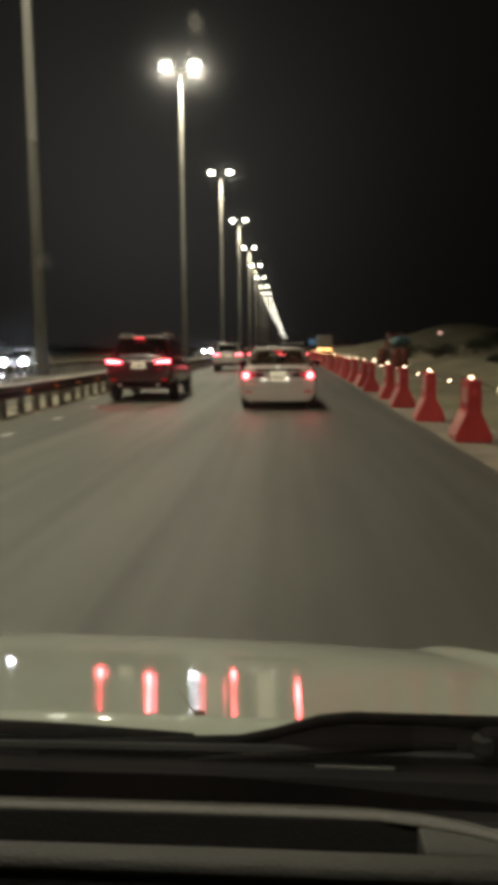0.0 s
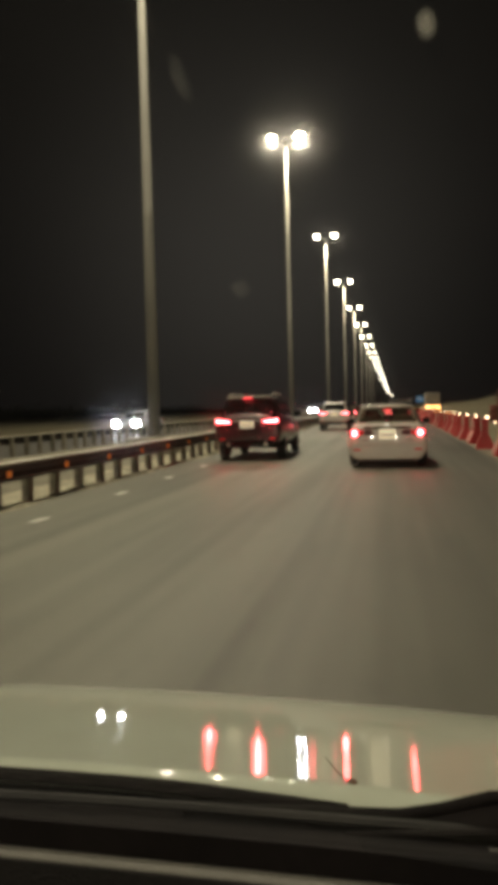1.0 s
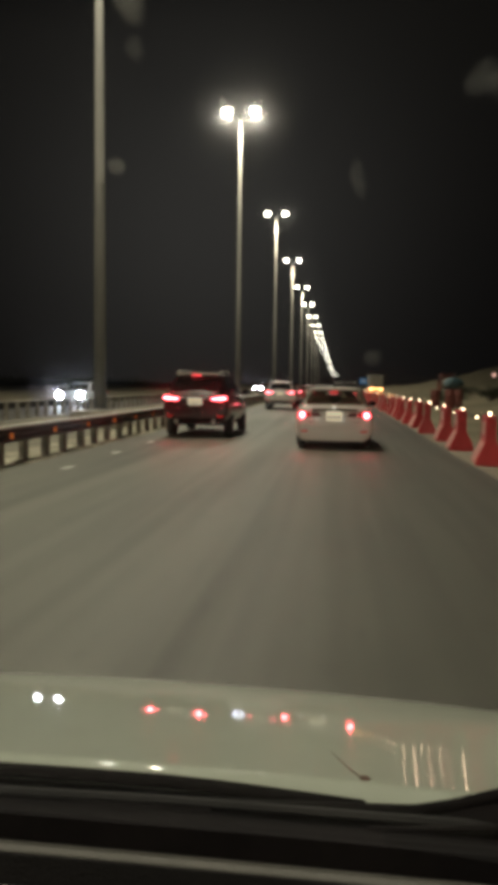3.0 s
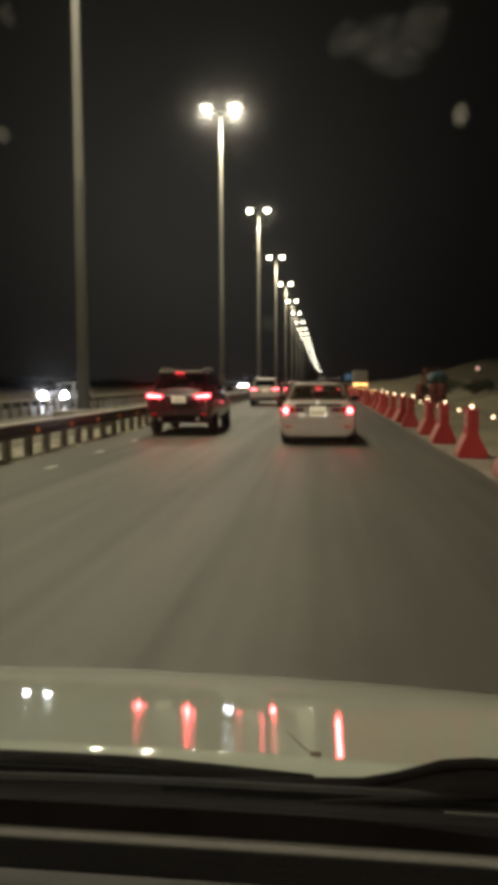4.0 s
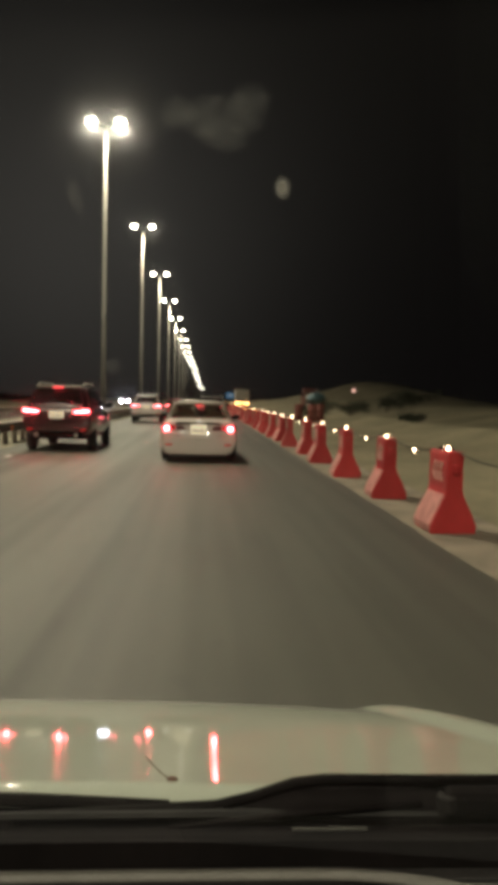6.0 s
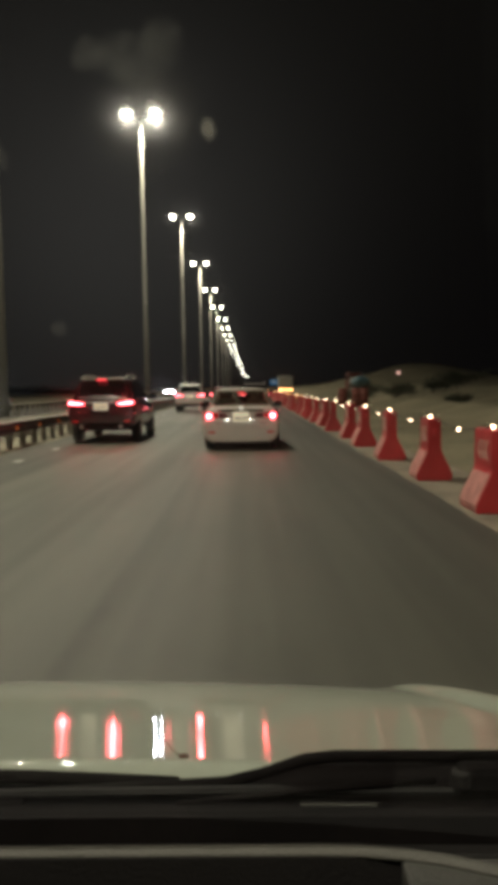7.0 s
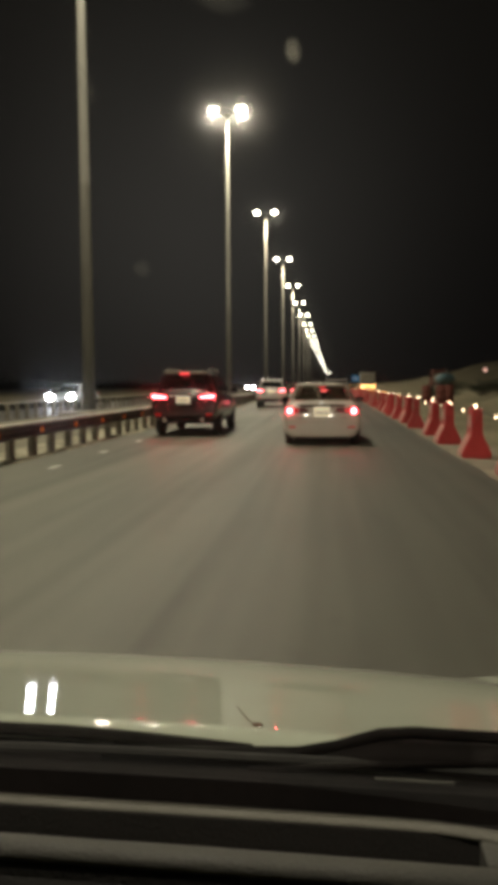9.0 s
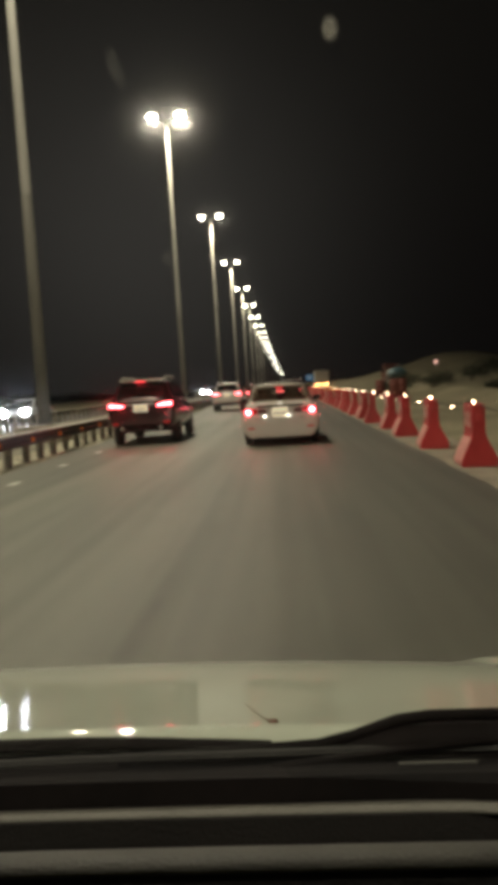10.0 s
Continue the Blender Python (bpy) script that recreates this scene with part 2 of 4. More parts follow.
M_PINK_DUST = mat("dusty_barrier_plastic", (0.62, 0.27, 0.235), 0.75, vary=0.3, scale=5, bump=0.1)
M_CHEVRON = mat("faded_chevron", (0.72, 0.55, 0.45), 0.5, vary=0.25, scale=12, bump=0)
M_BULB = mat("warm_bulb", (1, 0.8, 0.55), 0.4, vary=0, bump=0, emit=(1.0, 0.66, 0.40), emit_strength=30)
M_AMBER = mat("amber_bulb", (1, 0.5, 0.2), 0.4, vary=0, bump=0, emit=(1.0, 0.42, 0.12), emit_strength=14)
M_CABLE = mat("black_cable", (0.02, 0.02, 0.02), 0.6, vary=0.1, bump=0)
M_LENS = mat("street_lamp_lens", (1, 0.95, 0.8), 0.3, vary=0, bump=0, emit=(1.0, 0.93, 0.72), emit_strength=26)
M_LAMP_BODY = mat("lamp_housing", (0.55, 0.53, 0.46), 0.5, 0.2, vary=0.1, bump=0.02)
M_WHITE_PAINT = mat("white_car_paint", (0.60, 0.54, 0.47), 0.45, vary=0.06, scale=3, bump=0, coat=1.0)
M_BONNET = mat("white_bonnet_paint", (0.47, 0.50, 0.405), 0.62, vary=0.07, scale=4, bump=0.0, coat=1.0, spec=0.25)
M_DARK_RED = mat("dark_maroon_paint", (0.018, 0.005, 0.006), 0.28, 0.2, vary=0.1, bump=0, coat=1.0)
M_RED_CAR = mat("red_car_paint", (0.32, 0.035, 0.03), 0.3, 0.1, vary=0.08, bump=0, coat=0.8)
M_BLACK_CAR = mat("black_car_paint", (0.02, 0.02, 0.021), 0.3, vary=0.1, bump=0, coat=0.8)
M_GREY_CAR = mat("silver_car_paint", (0.36, 0.36, 0.35), 0.3, 0.5, vary=0.05, bump=0, coat=0.6)
M_GLASS = mat("dark_car_glass", (0.012, 0.013, 0.013), 0.06, vary=0.1, bump=0, coat=0.3)
M_RUBBER = mat("tyre_rubber", (0.022, 0.021, 0.020), 0.85, vary=0.3, bump=0.2, bump_scale=40)
M_RIM = mat("alloy_rim", (0.42, 0.42, 0.40), 0.35, 0.8, vary=0.1, bump=0)
M_BLACK = mat("black_plastic", (0.0075, 0.0056, 0.0054), 0.8, vary=0.3, scale=12, bump=0.1, spec=0.14)
M_UNDER = mat("underbody", (0.012, 0.012, 0.012), 0.9, vary=0.2, bump=0.1)
M_DASH = mat("grey_dashboard_plastic", (0.075, 0.073, 0.063), 0.62, vary=0.14, scale=7, bump=0.35, bump_scale=220)
M_DASH_LIT = mat("lit_dashboard_trim", (0.135, 0.13, 0.11), 0.55, vary=0.14, scale=7, bump=0.3, bump_scale=220)
M_DASH_SHADED = mat("shaded_dashboard_plastic", (0.010, 0.0080, 0.0070), 0.8, vary=0.2, scale=7, bump=0.3, bump_scale=220)
M_CHROME = mat("chrome", (0.7, 0.68, 0.64), 0.3, 1.0, vary=0.05, bump=0)
M_PLATE = mat("number_plate", (0.78, 0.70, 0.52), 0.5, vary=0.08, bump=0, emit=(1.0, 0.84, 0.55), emit_strength=0.6)
M_PLATE_BAR = mat("plate_marks", (0.25, 0.22, 0.18), 0.6, vary=0.1, bump=0)
M_TAIL = mat("red_tail_lens", (0.45, 0.012, 0.015), 0.15, vary=0.05, bump=0, emit=(1.0, 0.03, 0.04), emit_strength=0.16)
M_DARK_LENS = mat("dark_red_lens", (0.10, 0.012, 0.014), 0.5, vary=0.1, bump=0)
M_TAIL_HOT = mat("lit_tail_bulb", (1, 0.3, 0.3), 0.3, vary=0, bump=0, emit=(1.0, 0.13, 0.15), emit_strength=19)
M_STOP = mat("lit_stop_lamp", (1, 0.1, 0.1), 0.3, vary=0, bump=0, emit=(1.0, 0.05, 0.06), emit_strength=3.0)
M_HEAD = mat("lit_headlight", (1, 1, 1), 0.3, vary=0, bump=0, emit=(0.93, 0.95, 1.0), emit_strength=210)
M_TANK_BLUE = mat("blue_tank_paint", (0.13, 0.235, 0.275), 0.5, vary=0.2, scale=1.5, bump=0.05)
M_TANK_WHITE = mat("white_tank_paint", (0.40, 0.40, 0.35), 0.5, vary=0.2, scale=1.5, bump=0.05)
M_TRUCK_ORANGE = mat("orange_truck_paint", (0.17, 0.052, 0.03), 0.5, vary=0.2, scale=2, bump=0.02)
M_SIGN_BLUE = mat("blue_sign_sheet", (0.05, 0.22, 0.5), 0.4, vary=0.1, bump=0, emit=(0.08, 0.3, 0.7), emit_strength=0.08)
M_LEAF = mat("dark_scrub_leaves", (0.045, 0.05, 0.025), 0.8, vary=0.4, scale=3, bump=0)
M_DRY_LEAF = mat("dry_leaf", (0.15, 0.085, 0.06), 0.8, vary=0.3, scale=60, bump=0.2)
M_BARK = mat("scrub_bark", (0.09, 0.07, 0.05), 0.9, vary=0.3, bump=0.3)
M_DRUM = mat("weathered_drum", (0.20, 0.055, 0.04), 0.7, vary=0.3, scale=3, bump=0.1)


def screen_glass(name, tint, bloom_share):
    """Clear or tinted glass: what is not mirrored passes straight through."""
    m = bpy.data.materials.new(name)
    m.use_nodes = True
    n, l = m.node_tree.nodes, m.node_tree.links
    n.remove(n["Principled BSDF"])
    clear, gloss, mix, fres = n.new("ShaderNodeBsdfTransparent"), n.new("ShaderNodeBsdfGlossy"), n.new("ShaderNodeMixShader"), n.new("ShaderNodeLayerWeight")
    clear.inputs["Color"].default_value = (*tint, 1)
    gloss.inputs["Roughness"].default_value = 0.02
    steep, share = n.new("ShaderNodeMath"), n.new("ShaderNodeMath")
    steep.operation, steep.inputs[1].default_value = "POWER", 5.0
    share.operation, share.inputs[1].default_value, share.inputs[2].default_value = "MULTIPLY_ADD", 0.5, 0.018
    fres.inputs["Blend"].default_value = 0.5
    l.new(fres.outputs["Facing"], steep.inputs[0])
    l.new(steep.outputs[0], share.inputs[0])
    l.new(share.outputs[0], mix.inputs[0])
    l.new(clear.outputs[0], mix.inputs[1])
    l.new(gloss.outputs[0], mix.inputs[2])
    # two added scatter lobes, wide and close, imitate lens bloom along with road dust
    below = mix
    for bend, part_of in ((1.03, bloom_share), (1.009, bloom_share * 2.0)):
        dust, film = n.new("ShaderNodeBsdfRefraction"), n.new("ShaderNodeMixShader")
        dust.inputs["IOR"].default_value, dust.inputs["Roughness"].default_value = bend, 1.0
        film.inputs[0].default_value = part_of
        l.new(below.outputs[0], film.inputs[1])
        l.new(dust.outputs[0], film.inputs[2])
        below = film
    l.new(film.outputs[0], n["Material Output"].inputs["Surface"])
    return m


def dried_mark(name, color, most, ragged):
    """A thin mineral film, thickest in the middle and broken at its rim."""
    m = bpy.data.materials.new(name)
    m.use_nodes = True
    n, l = m.node_tree.nodes, m.node_tree.links
    n.remove(n["Principled BSDF"])
    tc, ball_tex, grain = n.new("ShaderNodeTexCoord"), n.new("ShaderNodeTexGradient"), n.new("ShaderNodeTexNoise")
    ball_tex.gradient_type = "SPHERICAL"
    double = n.new("ShaderNodeMapping")
    double.inputs["Scale"].default_value = (2, 2, 0)
    l.new(tc.outputs["Object"], double.inputs["Vector"])
    l.new(double.outputs[0], ball_tex.inputs["Vector"])
    grain.inputs["Scale"].default_value, grain.inputs["Detail"].default_value, grain.inputs["Distortion"].default_value = 3.6, 6, 0.6
    torn = n.new("ShaderNodeMath")
    torn.operation, torn.inputs[1].default_value, torn.inputs[2].default_value = "MULTIPLY_ADD", ragged * 1.5, -ragged * 0.85
    edge = n.new("ShaderNodeMath")
    edge.operation = "ADD"
    l.new(tc.outputs["Object"], grain.inputs["Vector"])
    rim, blot, both = n.new("ShaderNodeMapRange"), n.new("ShaderNodeMapRange"), n.new("ShaderNodeMath")
    rim.interpolation_type = "SMOOTHSTEP"
    rim.inputs[1].default_value, rim.inputs[2].default_value, rim.inputs[4].default_value = 0.0, 0.85, most
    blot.inputs[1].default_value, blot.inputs[2].default_value, blot.inputs[3].default_value = 0.35, 0.62, 1 - ragged
    both.operation = "MULTIPLY"
    l.new(grain.outputs["Fac"], torn.inputs[0])
    l.new(ball_tex.outputs["Fac"], edge.inputs[0])
    l.new(torn.outputs[0], edge.inputs[1])
    fade, held = n.new("ShaderNodeMapRange"), n.new("ShaderNodeMath")
    fade.inputs[2].default_value, held.operation = 0.45, "MULTIPLY"
    l.new(ball_tex.outputs["Fac"], fade.inputs[0])
    l.new(edge.outputs[0], held.inputs[0])
    l.new(fade.outputs[0], held.inputs[1])
    l.new(held.outputs[0], rim.inputs[0])
    l.new(grain.outputs["Fac"], blot.inputs[0])
    l.new(rim.outputs[0], both.inputs[0])
    l.new(blot.outputs[0], both.inputs[1])
    clear, chalk, lit, film, mix = (n.new("ShaderNodeBsdfTransparent"), n.new("ShaderNodeBsdfDiffuse"), n.new("ShaderNodeBsdfTranslucent"),
                                    n.new("ShaderNodeMixShader"), n.new("ShaderNodeMixShader"))
    chalk.inputs["Color"].default_value = lit.inputs["Color"].default_value = (*color, 1)
    l.new(chalk.outputs[0], film.inputs[1])
    l.new(lit.outputs[0], film.inputs[2])
    l.new(both.outputs[0], mix.inputs[0])
    l.new(clear.outputs[0], mix.inputs[1])
    l.new(film.outputs[0], mix.inputs[2])
    l.new(mix.outputs[0], n["Material Output"].inputs["Surface"])
    return m


M_SCREEN = screen_glass("windscreen_glass", (0.985, 0.99, 0.98), 0.008)
M_TINTED = screen_glass("tinted_car_glass", (0.66, 0.66, 0.62), 0.0)
M_SEAT = mat("beige_seat_fabric", (0.30, 0.26, 0.20), 0.9, vary=0.15, scale=20, bump=0.2)
M_MARK = dried_mark("dried_water_mark", (0.75, 0.74, 0.68), 0.40, 0.15)
M_SMEAR = dried_mark("cloudy_smear", (0.72, 0.73, 0.70), 0.10, 0.6)
M_MARK_THIN = dried_mark("thin_water_mark", (0.75, 0.74, 0.68), 0.24, 0.4)
M_MARK_FAINT = dried_mark("faint_smear", (0.72, 0.72, 0.68), 0.10, 0.75)


# ---- building helpers ----
def finish(bm, name, material, parent=None, label="", smooth=True, subsurf=0, bevel=0.0):
    me = bpy.data.meshes.new(name)
    bmesh.ops.recalc_face_normals(bm, faces=bm.faces)
    bm.to_mesh(me)
    bm.free()
    me.materials.append(material)
    if smooth:
        for p in me.polygons:
            p.use_smooth = True
    ob = new(name, me)
    if bevel:
        k = ob.modifiers.new("bevel", "BEVEL")
        k.width, k.segments, k.limit_method, k.angle_limit = bevel, 2, "ANGLE", radians(35)
    if subsurf:
        k = ob.modifiers.new("subsurf", "SUBSURF")
        k.levels = k.render_levels = subsurf
    if parent is not None:
        ob.parent = parent
    if label:
        ob["label"] = label
    return ob


def part(name, bm, material, parent, label="", smooth=False, subsurf=0, bevel=0.0):
    return finish(bm, name, material, parent, label, smooth, subsurf, bevel)


def thing(name, m, label, category, group="", kind=""):
    ob = new(name)
    ob.empty_display_size = 0.2
    ob.matrix_world = m
    return tagged(ob, label, category, group, kind)


def add_box(bm, cx, cy, cz, sx, sy, sz, m=None):
    r = bmesh.ops.create_cube(bm, size=1.0)
    for v in r["verts"]:
        v.co = Vector((v.co.x * sx + cx, v.co.y * sy + cy, v.co.z * sz + cz))
        if m is not None:
            v.co = m @ v.co
    return r["verts"]


def box(cx, cy, cz, sx, sy, sz):
    bm = bmesh.new()
    add_box(bm, cx, cy, cz, sx, sy, sz)
    return bm


def ring_loft(rings, close_ends=True):
    bm = bmesh.new()
    made = [[bm.verts.new(p) for p in ring] for ring in rings]
    n = len(made[0])
    for a, b in zip(made, made[1:]):
        for i in range(n):
            bm.faces.new((a[i], a[(i + 1) % n], b[(i + 1) % n], b[i]))
    if close_ends:
        bm.faces.new(made[0])
        bm.faces.new(list(reversed(made[-1])))
    return bm


def tube(points, radius, sides=8, taper=None):
    """A round bar through points; taper gives the radius at its end."""
    pts = [Vector(p) for p in points]
    rings = []
    for i, p in enumerate(pts):
        d = (pts[min(i + 1, len(pts) - 1)] - pts[max(i - 1, 0)]).normalized()
        up = Vector((0, 0, 1)) if abs(d.z) < 0.9 else Vector((0, 1, 0))
        a = d.cross(up).normalized()
        b = a.cross(d)
        r = radius if taper is None else radius + (taper - radius) * i / (len(pts) - 1)
        rings.append([p + r * (math.cos(2 * math.pi * k / sides) * a + math.sin(2 * math.pi * k / sides) * b) for k in range(sides)])
    return ring_loft(rings)


def disc(cx, cy, cz, r, depth, axis="Y", sides=20, r2=None):
    bm = bmesh.new()
    bmesh.ops.create_cone(bm, cap_ends=True, segments=sides, radius1=r, radius2=r if r2 is None else r2, depth=depth)
    turn = {"Y": pose(0, 0, 0, 90), "X": pose(0, 0, 0, 0, 90), "Z": pose(0, 0, 0)}[axis]
    for v in bm.verts:
        v.co = turn @ v.co + Vector((cx, cy, cz))
    return bm


def ball(cx, cy, cz, rx, ry, rz, u=14, v=9):
    bm = bmesh.new()
    bmesh.ops.create_uvsphere(bm, u_segments=u, v_segments=v, radius=1)
    for w in bm.verts:
        w.co = Vector((w.co.x * rx + cx, w.co.y * ry + cy, w.co.z * rz + cz))
    return bm


def panel(corners, thick):
    """A slab on four corners, thickened against its normal."""
    c = [Vector(p) for p in corners]
    nrm = (c[1] - c[0]).cross(c[3] - c[0]).normalized()
    return ring_loft([[p for p in c], [p - nrm * thick for p in c]])


# ---- ground, roads ----
def sand_height(x, y):
    """Flat by the road; banks, tracks and a long hill on the open side."""
    z = -0.09
    if x > 5.0:
        s = min(1, (x - 5.0) / 4.0)
        z += s * (0.10 + 0.35 * noise.noise(Vector((x * 0.09, y * 0.04, 3.0))) + 0.10 * noise.noise(Vector((x * 0.5, y * 0.3, 1.0))))
        z += 0.55 * math.exp(-((x - 11.5 - 1.5 * noise.noise(Vector((0, y * 0.03, 9)))) / 1.6) ** 2)
        z += 1.3 * math.exp(-((x - 26 - 4 * noise.noise(Vector((2, y * 0.015, 5)))) / 6.0) ** 2)
        z += 6.6 * math.exp(-((x - 45) / 15.0) ** 2 - ((y - 200) / 60.0) ** 2)
        z += 3.5 * math.exp(-((x - 70) / 30.0) ** 2 - ((y - 330) / 120.0) ** 2)
    if x < -26:
        z += min(1, (-26 - x) / 20) * (0.2 + 0.3 * noise.noise(Vector((x * 0.03, y * 0.03, 7))))
    return z


def build_ground():
    xs = [-3000, -1200, -500, -220, -130, -80, -55, -40, -32, -27, -24, -12.9, -5.5, 2.4, 3.2, 4.2, 5, 5.7, 6.4, 7.1, 7.8, 8.5]
    x = 9.0
    while x < 130:
        xs.append(x)
        x *= 1.055
    xs += [160, 220, 330, 600, 1400, 3000]
    ys = [-1500, -400, -120, -60, -30]
    y = -18.0
    while y < 120:
        ys.append(y)
        y += 1.5
    while y < 700:
        ys.append(y)
        y *= 1.035
    ys += [800, 1000, 1500, 2500, 4500]
    bm = bmesh.new()
    grid = [[bm.verts.new((x, y, sand_height(x, y))) for x in xs] for y in ys]
    for a, b in zip(grid, grid[1:]):
        for i in range(len(xs) - 1):
            bm.faces.new((a[i], a[i + 1], b[i + 1], b[i]))
    ob = finish(bm, "ground", M_SAND, smooth=True)
    return tagged(ob, "pale desert sand with low banks and a hill under night sky", "ground", kind="structure")


build_ground()


def strip(name, x0, x1, y0, y1, z0, z1, material, label, step=40):
    rings = []
    y = y0
    while y < y1 + step:
        yy = min(y, y1)
        rings.append([(x0, yy, z0), (x1, yy, z0), (x1, yy, z1), (x0, yy, z1)])
        y += step
    return tagged(finish(ring_loft(rings), name, material, smooth=False), label, name, kind="structure")


def road_edge(y, seed):
    return 0.07 * noise.noise(Vector((seed, y * 0.35, 0))) + 0.03 * noise.noise(Vector((seed, y * 1.7, 4)))


def ragged_strip(name, x0, x1, y0, y1, z0, z1, material, label, wob0, wob1):
    """A paved sheet with crumbling edges."""
    rings, y = [], y0
    while True:
        rings.append([(x0 + wob0 * road_edge(y, 1), y, z0), (x1 + wob1 * road_edge(y, 8), y, z0),
                      (x1 + wob1 * road_edge(y, 8), y, z1), (x0 + wob0 * road_edge(y, 1), y, z1)])
        if y >= y1:
            break
        y = min(y1, y + (0.5 if y < 60 else 20))
    return tagged(finish(ring_loft(rings), name, material, smooth=False), label, name, kind="structure")


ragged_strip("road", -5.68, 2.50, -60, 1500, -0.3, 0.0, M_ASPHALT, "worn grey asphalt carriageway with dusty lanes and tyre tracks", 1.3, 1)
ragged_strip("shoulder", 2.42, 3.75, -60, 600, -0.3, -0.06, M_SHOULDER, "pale dusty shoulder strip beside the asphalt", 0, 3)
strip("median", -12.6, -5.40, -60, 1500, -0.3, -0.012, M_MEDIAN, "pale sandy median strip between two guardrails")
strip("opposite_road", -23.5, -12.55, -60, 1500, -0.3, -0.004, M_ASPHALT_FAR, "grey asphalt of the opposite carriageway")



def sand_drift():
    """Loose sand heaped unevenly along the foot of the guardrail."""
    xs = [-7.0, -6.7, -6.45, -6.2, -6.0, -5.85, -5.74, -5.66, -5.58]
    ys = [-6 + 0.3 * i for i in range(290)] + [81 + 6 * i for i in range(40)]
    bm = bmesh.new()
    grid = []
    for y in ys:
        edge = 1.6 * road_edge(y, 1)
        row = []
        for i, x in enumerate(xs):
            heap = 0.055 * noise.noise(Vector((x * 2.2, y * 0.9, 4))) + 0.03 * noise.noise(Vector((x * 6, y * 3.0, 8))) + 0.030
            if i in (0, len(xs) - 1):
                heap = -0.03
            row.append(bm.verts.new((x + edge * (i > 4), y, max(-0.03, heap))))
        grid.append(row)
    for p, q in zip(grid, grid[1:]):
        for i in range(len(xs) - 1):
            bm.faces.new((p[i], p[i + 1], q[i + 1], q[i]))
    return tagged(finish(bm, "sand_drift", M_DRIFT, smooth=True), "pale loose sand heaped along the foot of the guardrail", "sand", kind="structure")


sand_drift()

# lane marks: short worn dashes by the guardrail
dash_mesh = None
for i in range(34):
    y = 3.4 + 2.9 * i
    bm = bmesh.new()
    add_box(bm, 0, 0, 0, 0.14, 0.42, 0.006)
    if dash_mesh is None:
        ob = finish(bm, "lane_mark", M_PAINT, smooth=False)
        dash_mesh = ob.data
    else:
        bm.free()
        ob = new("lane_mark", dash_mesh)
    ob.matrix_world = pose(-4.72 + random.uniform(-0.03, 0.03), y + random.uniform(-0.15, 0.15), 0.004, 0, 0, random.uniform(-4, 4))
    tagged(ob, "short worn white lane mark on asphalt", "lane mark", "lane marks beside the guardrail", "structure")


# ---- guardrails ----
def guardrail(x, face, near_posts, y0, y1, label):
    """Steel rail on close posts: face is +1 when the beam faces towards +x."""
    rail = thing("guardrail", pose(x, 0, 0), label, "guardrail")
    prof = [(0.0, 0.40), (0.045, 0.43), (0.045, 0.48), (0.0, 0.515), (0.0, 0.545), (0.045, 0.58), (0.045, 0.63), (0.0, 0.66),
            (-0.012, 0.66), (-0.012, 0.40)]
    ys = [y0 + 4 * i for i in range(int((min(y1, 160) - y0) / 4))] + [160 + 40 * i for i in range(int(max(0, y1 - 160) / 40) + 1)]
    rings = []
    for y in ys:
        s = 0.012 * noise.noise(Vector((x, y * 0.2, 2))) if y < 160 else 0
        rings.append([(face * (0.08 + p) + s, y, z + s) for p, z in prof])
    part("beam", ring_loft(rings), M_RAIL, rail, "steel rail beam, its shaded side coloured dark")
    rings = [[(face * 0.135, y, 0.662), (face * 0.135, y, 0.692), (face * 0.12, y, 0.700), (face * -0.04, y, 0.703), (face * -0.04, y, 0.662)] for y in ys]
    part("top_rail", ring_loft(rings), M_LIT_TOP, rail, "steel top rail, lamp light on it coloured pale")
    post = bmesh.new()
    add_box(post, 0, 0, 0.315, 0.13, 0.15, 0.69)
    add_box(post, face * 0.06, 0, 0.53, 0.05, 0.09, 0.2)
    ob = part("post", post, M_POST, rail)
    ob.location = (0, near_posts[0], 0)
    for i in range(near_posts[0] + 1, near_posts[1]):
        o = new("post", ob.data)
        o.parent, o.location = rail, (random.uniform(-0.015, 0.015), i + random.uniform(-0.03, 0.03), 0)
        o.rotation_euler = (random.uniform(-0.02, 0.02), random.uniform(-0.02, 0.02), random.uniform(-0.05, 0.05))
    verts, faces = [], []
    for i in range(near_posts[1], int(y1)):
        b = len(verts)
        for dz in (-0.03, 0.66):
            verts += [(-0.065, i - 0.075, dz), (0.065, i - 0.075, dz), (0.065, i + 0.075, dz), (-0.065, i + 0.075, dz)]
        faces += [(b, b + 1, b + 5, b + 4), (b + 1, b + 2, b + 6, b + 5), (b + 2, b + 3, b + 7, b + 6), (b + 3, b, b + 4, b + 7)]
    me = bpy.data.meshes.new("far_posts")
    me.from_pydata(verts, [], faces)
    me.materials.append(M_POST)
    o = new("far_posts", me)
    o.parent = rail
    tagged(o, kind="stuff")
    return rail


rail_a = guardrail(-5.85, 1, (-3, 110), -20, 620, "dark steel guardrail with pale top on close posts beside the road")
rail_b = guardrail(-12.75, -1, (4, 110), -20, 620, "dark steel guardrail on close posts across the median")
refl = box(0.135, 0, 0.53, 0.012, 0.14, 0.10)
ob = part("reflector", refl, M_ORANGE, rail_a, "orange reflector plate", bevel=0.004)
ob.location = (0, 2.2, 0)
for i in range(1, 60):
    o = new("reflector", ob.data)
    o.parent, o.location = rail_a, (0, 2.2 + 2.0 * i, 0)
    o["label"] = "orange reflector plate"


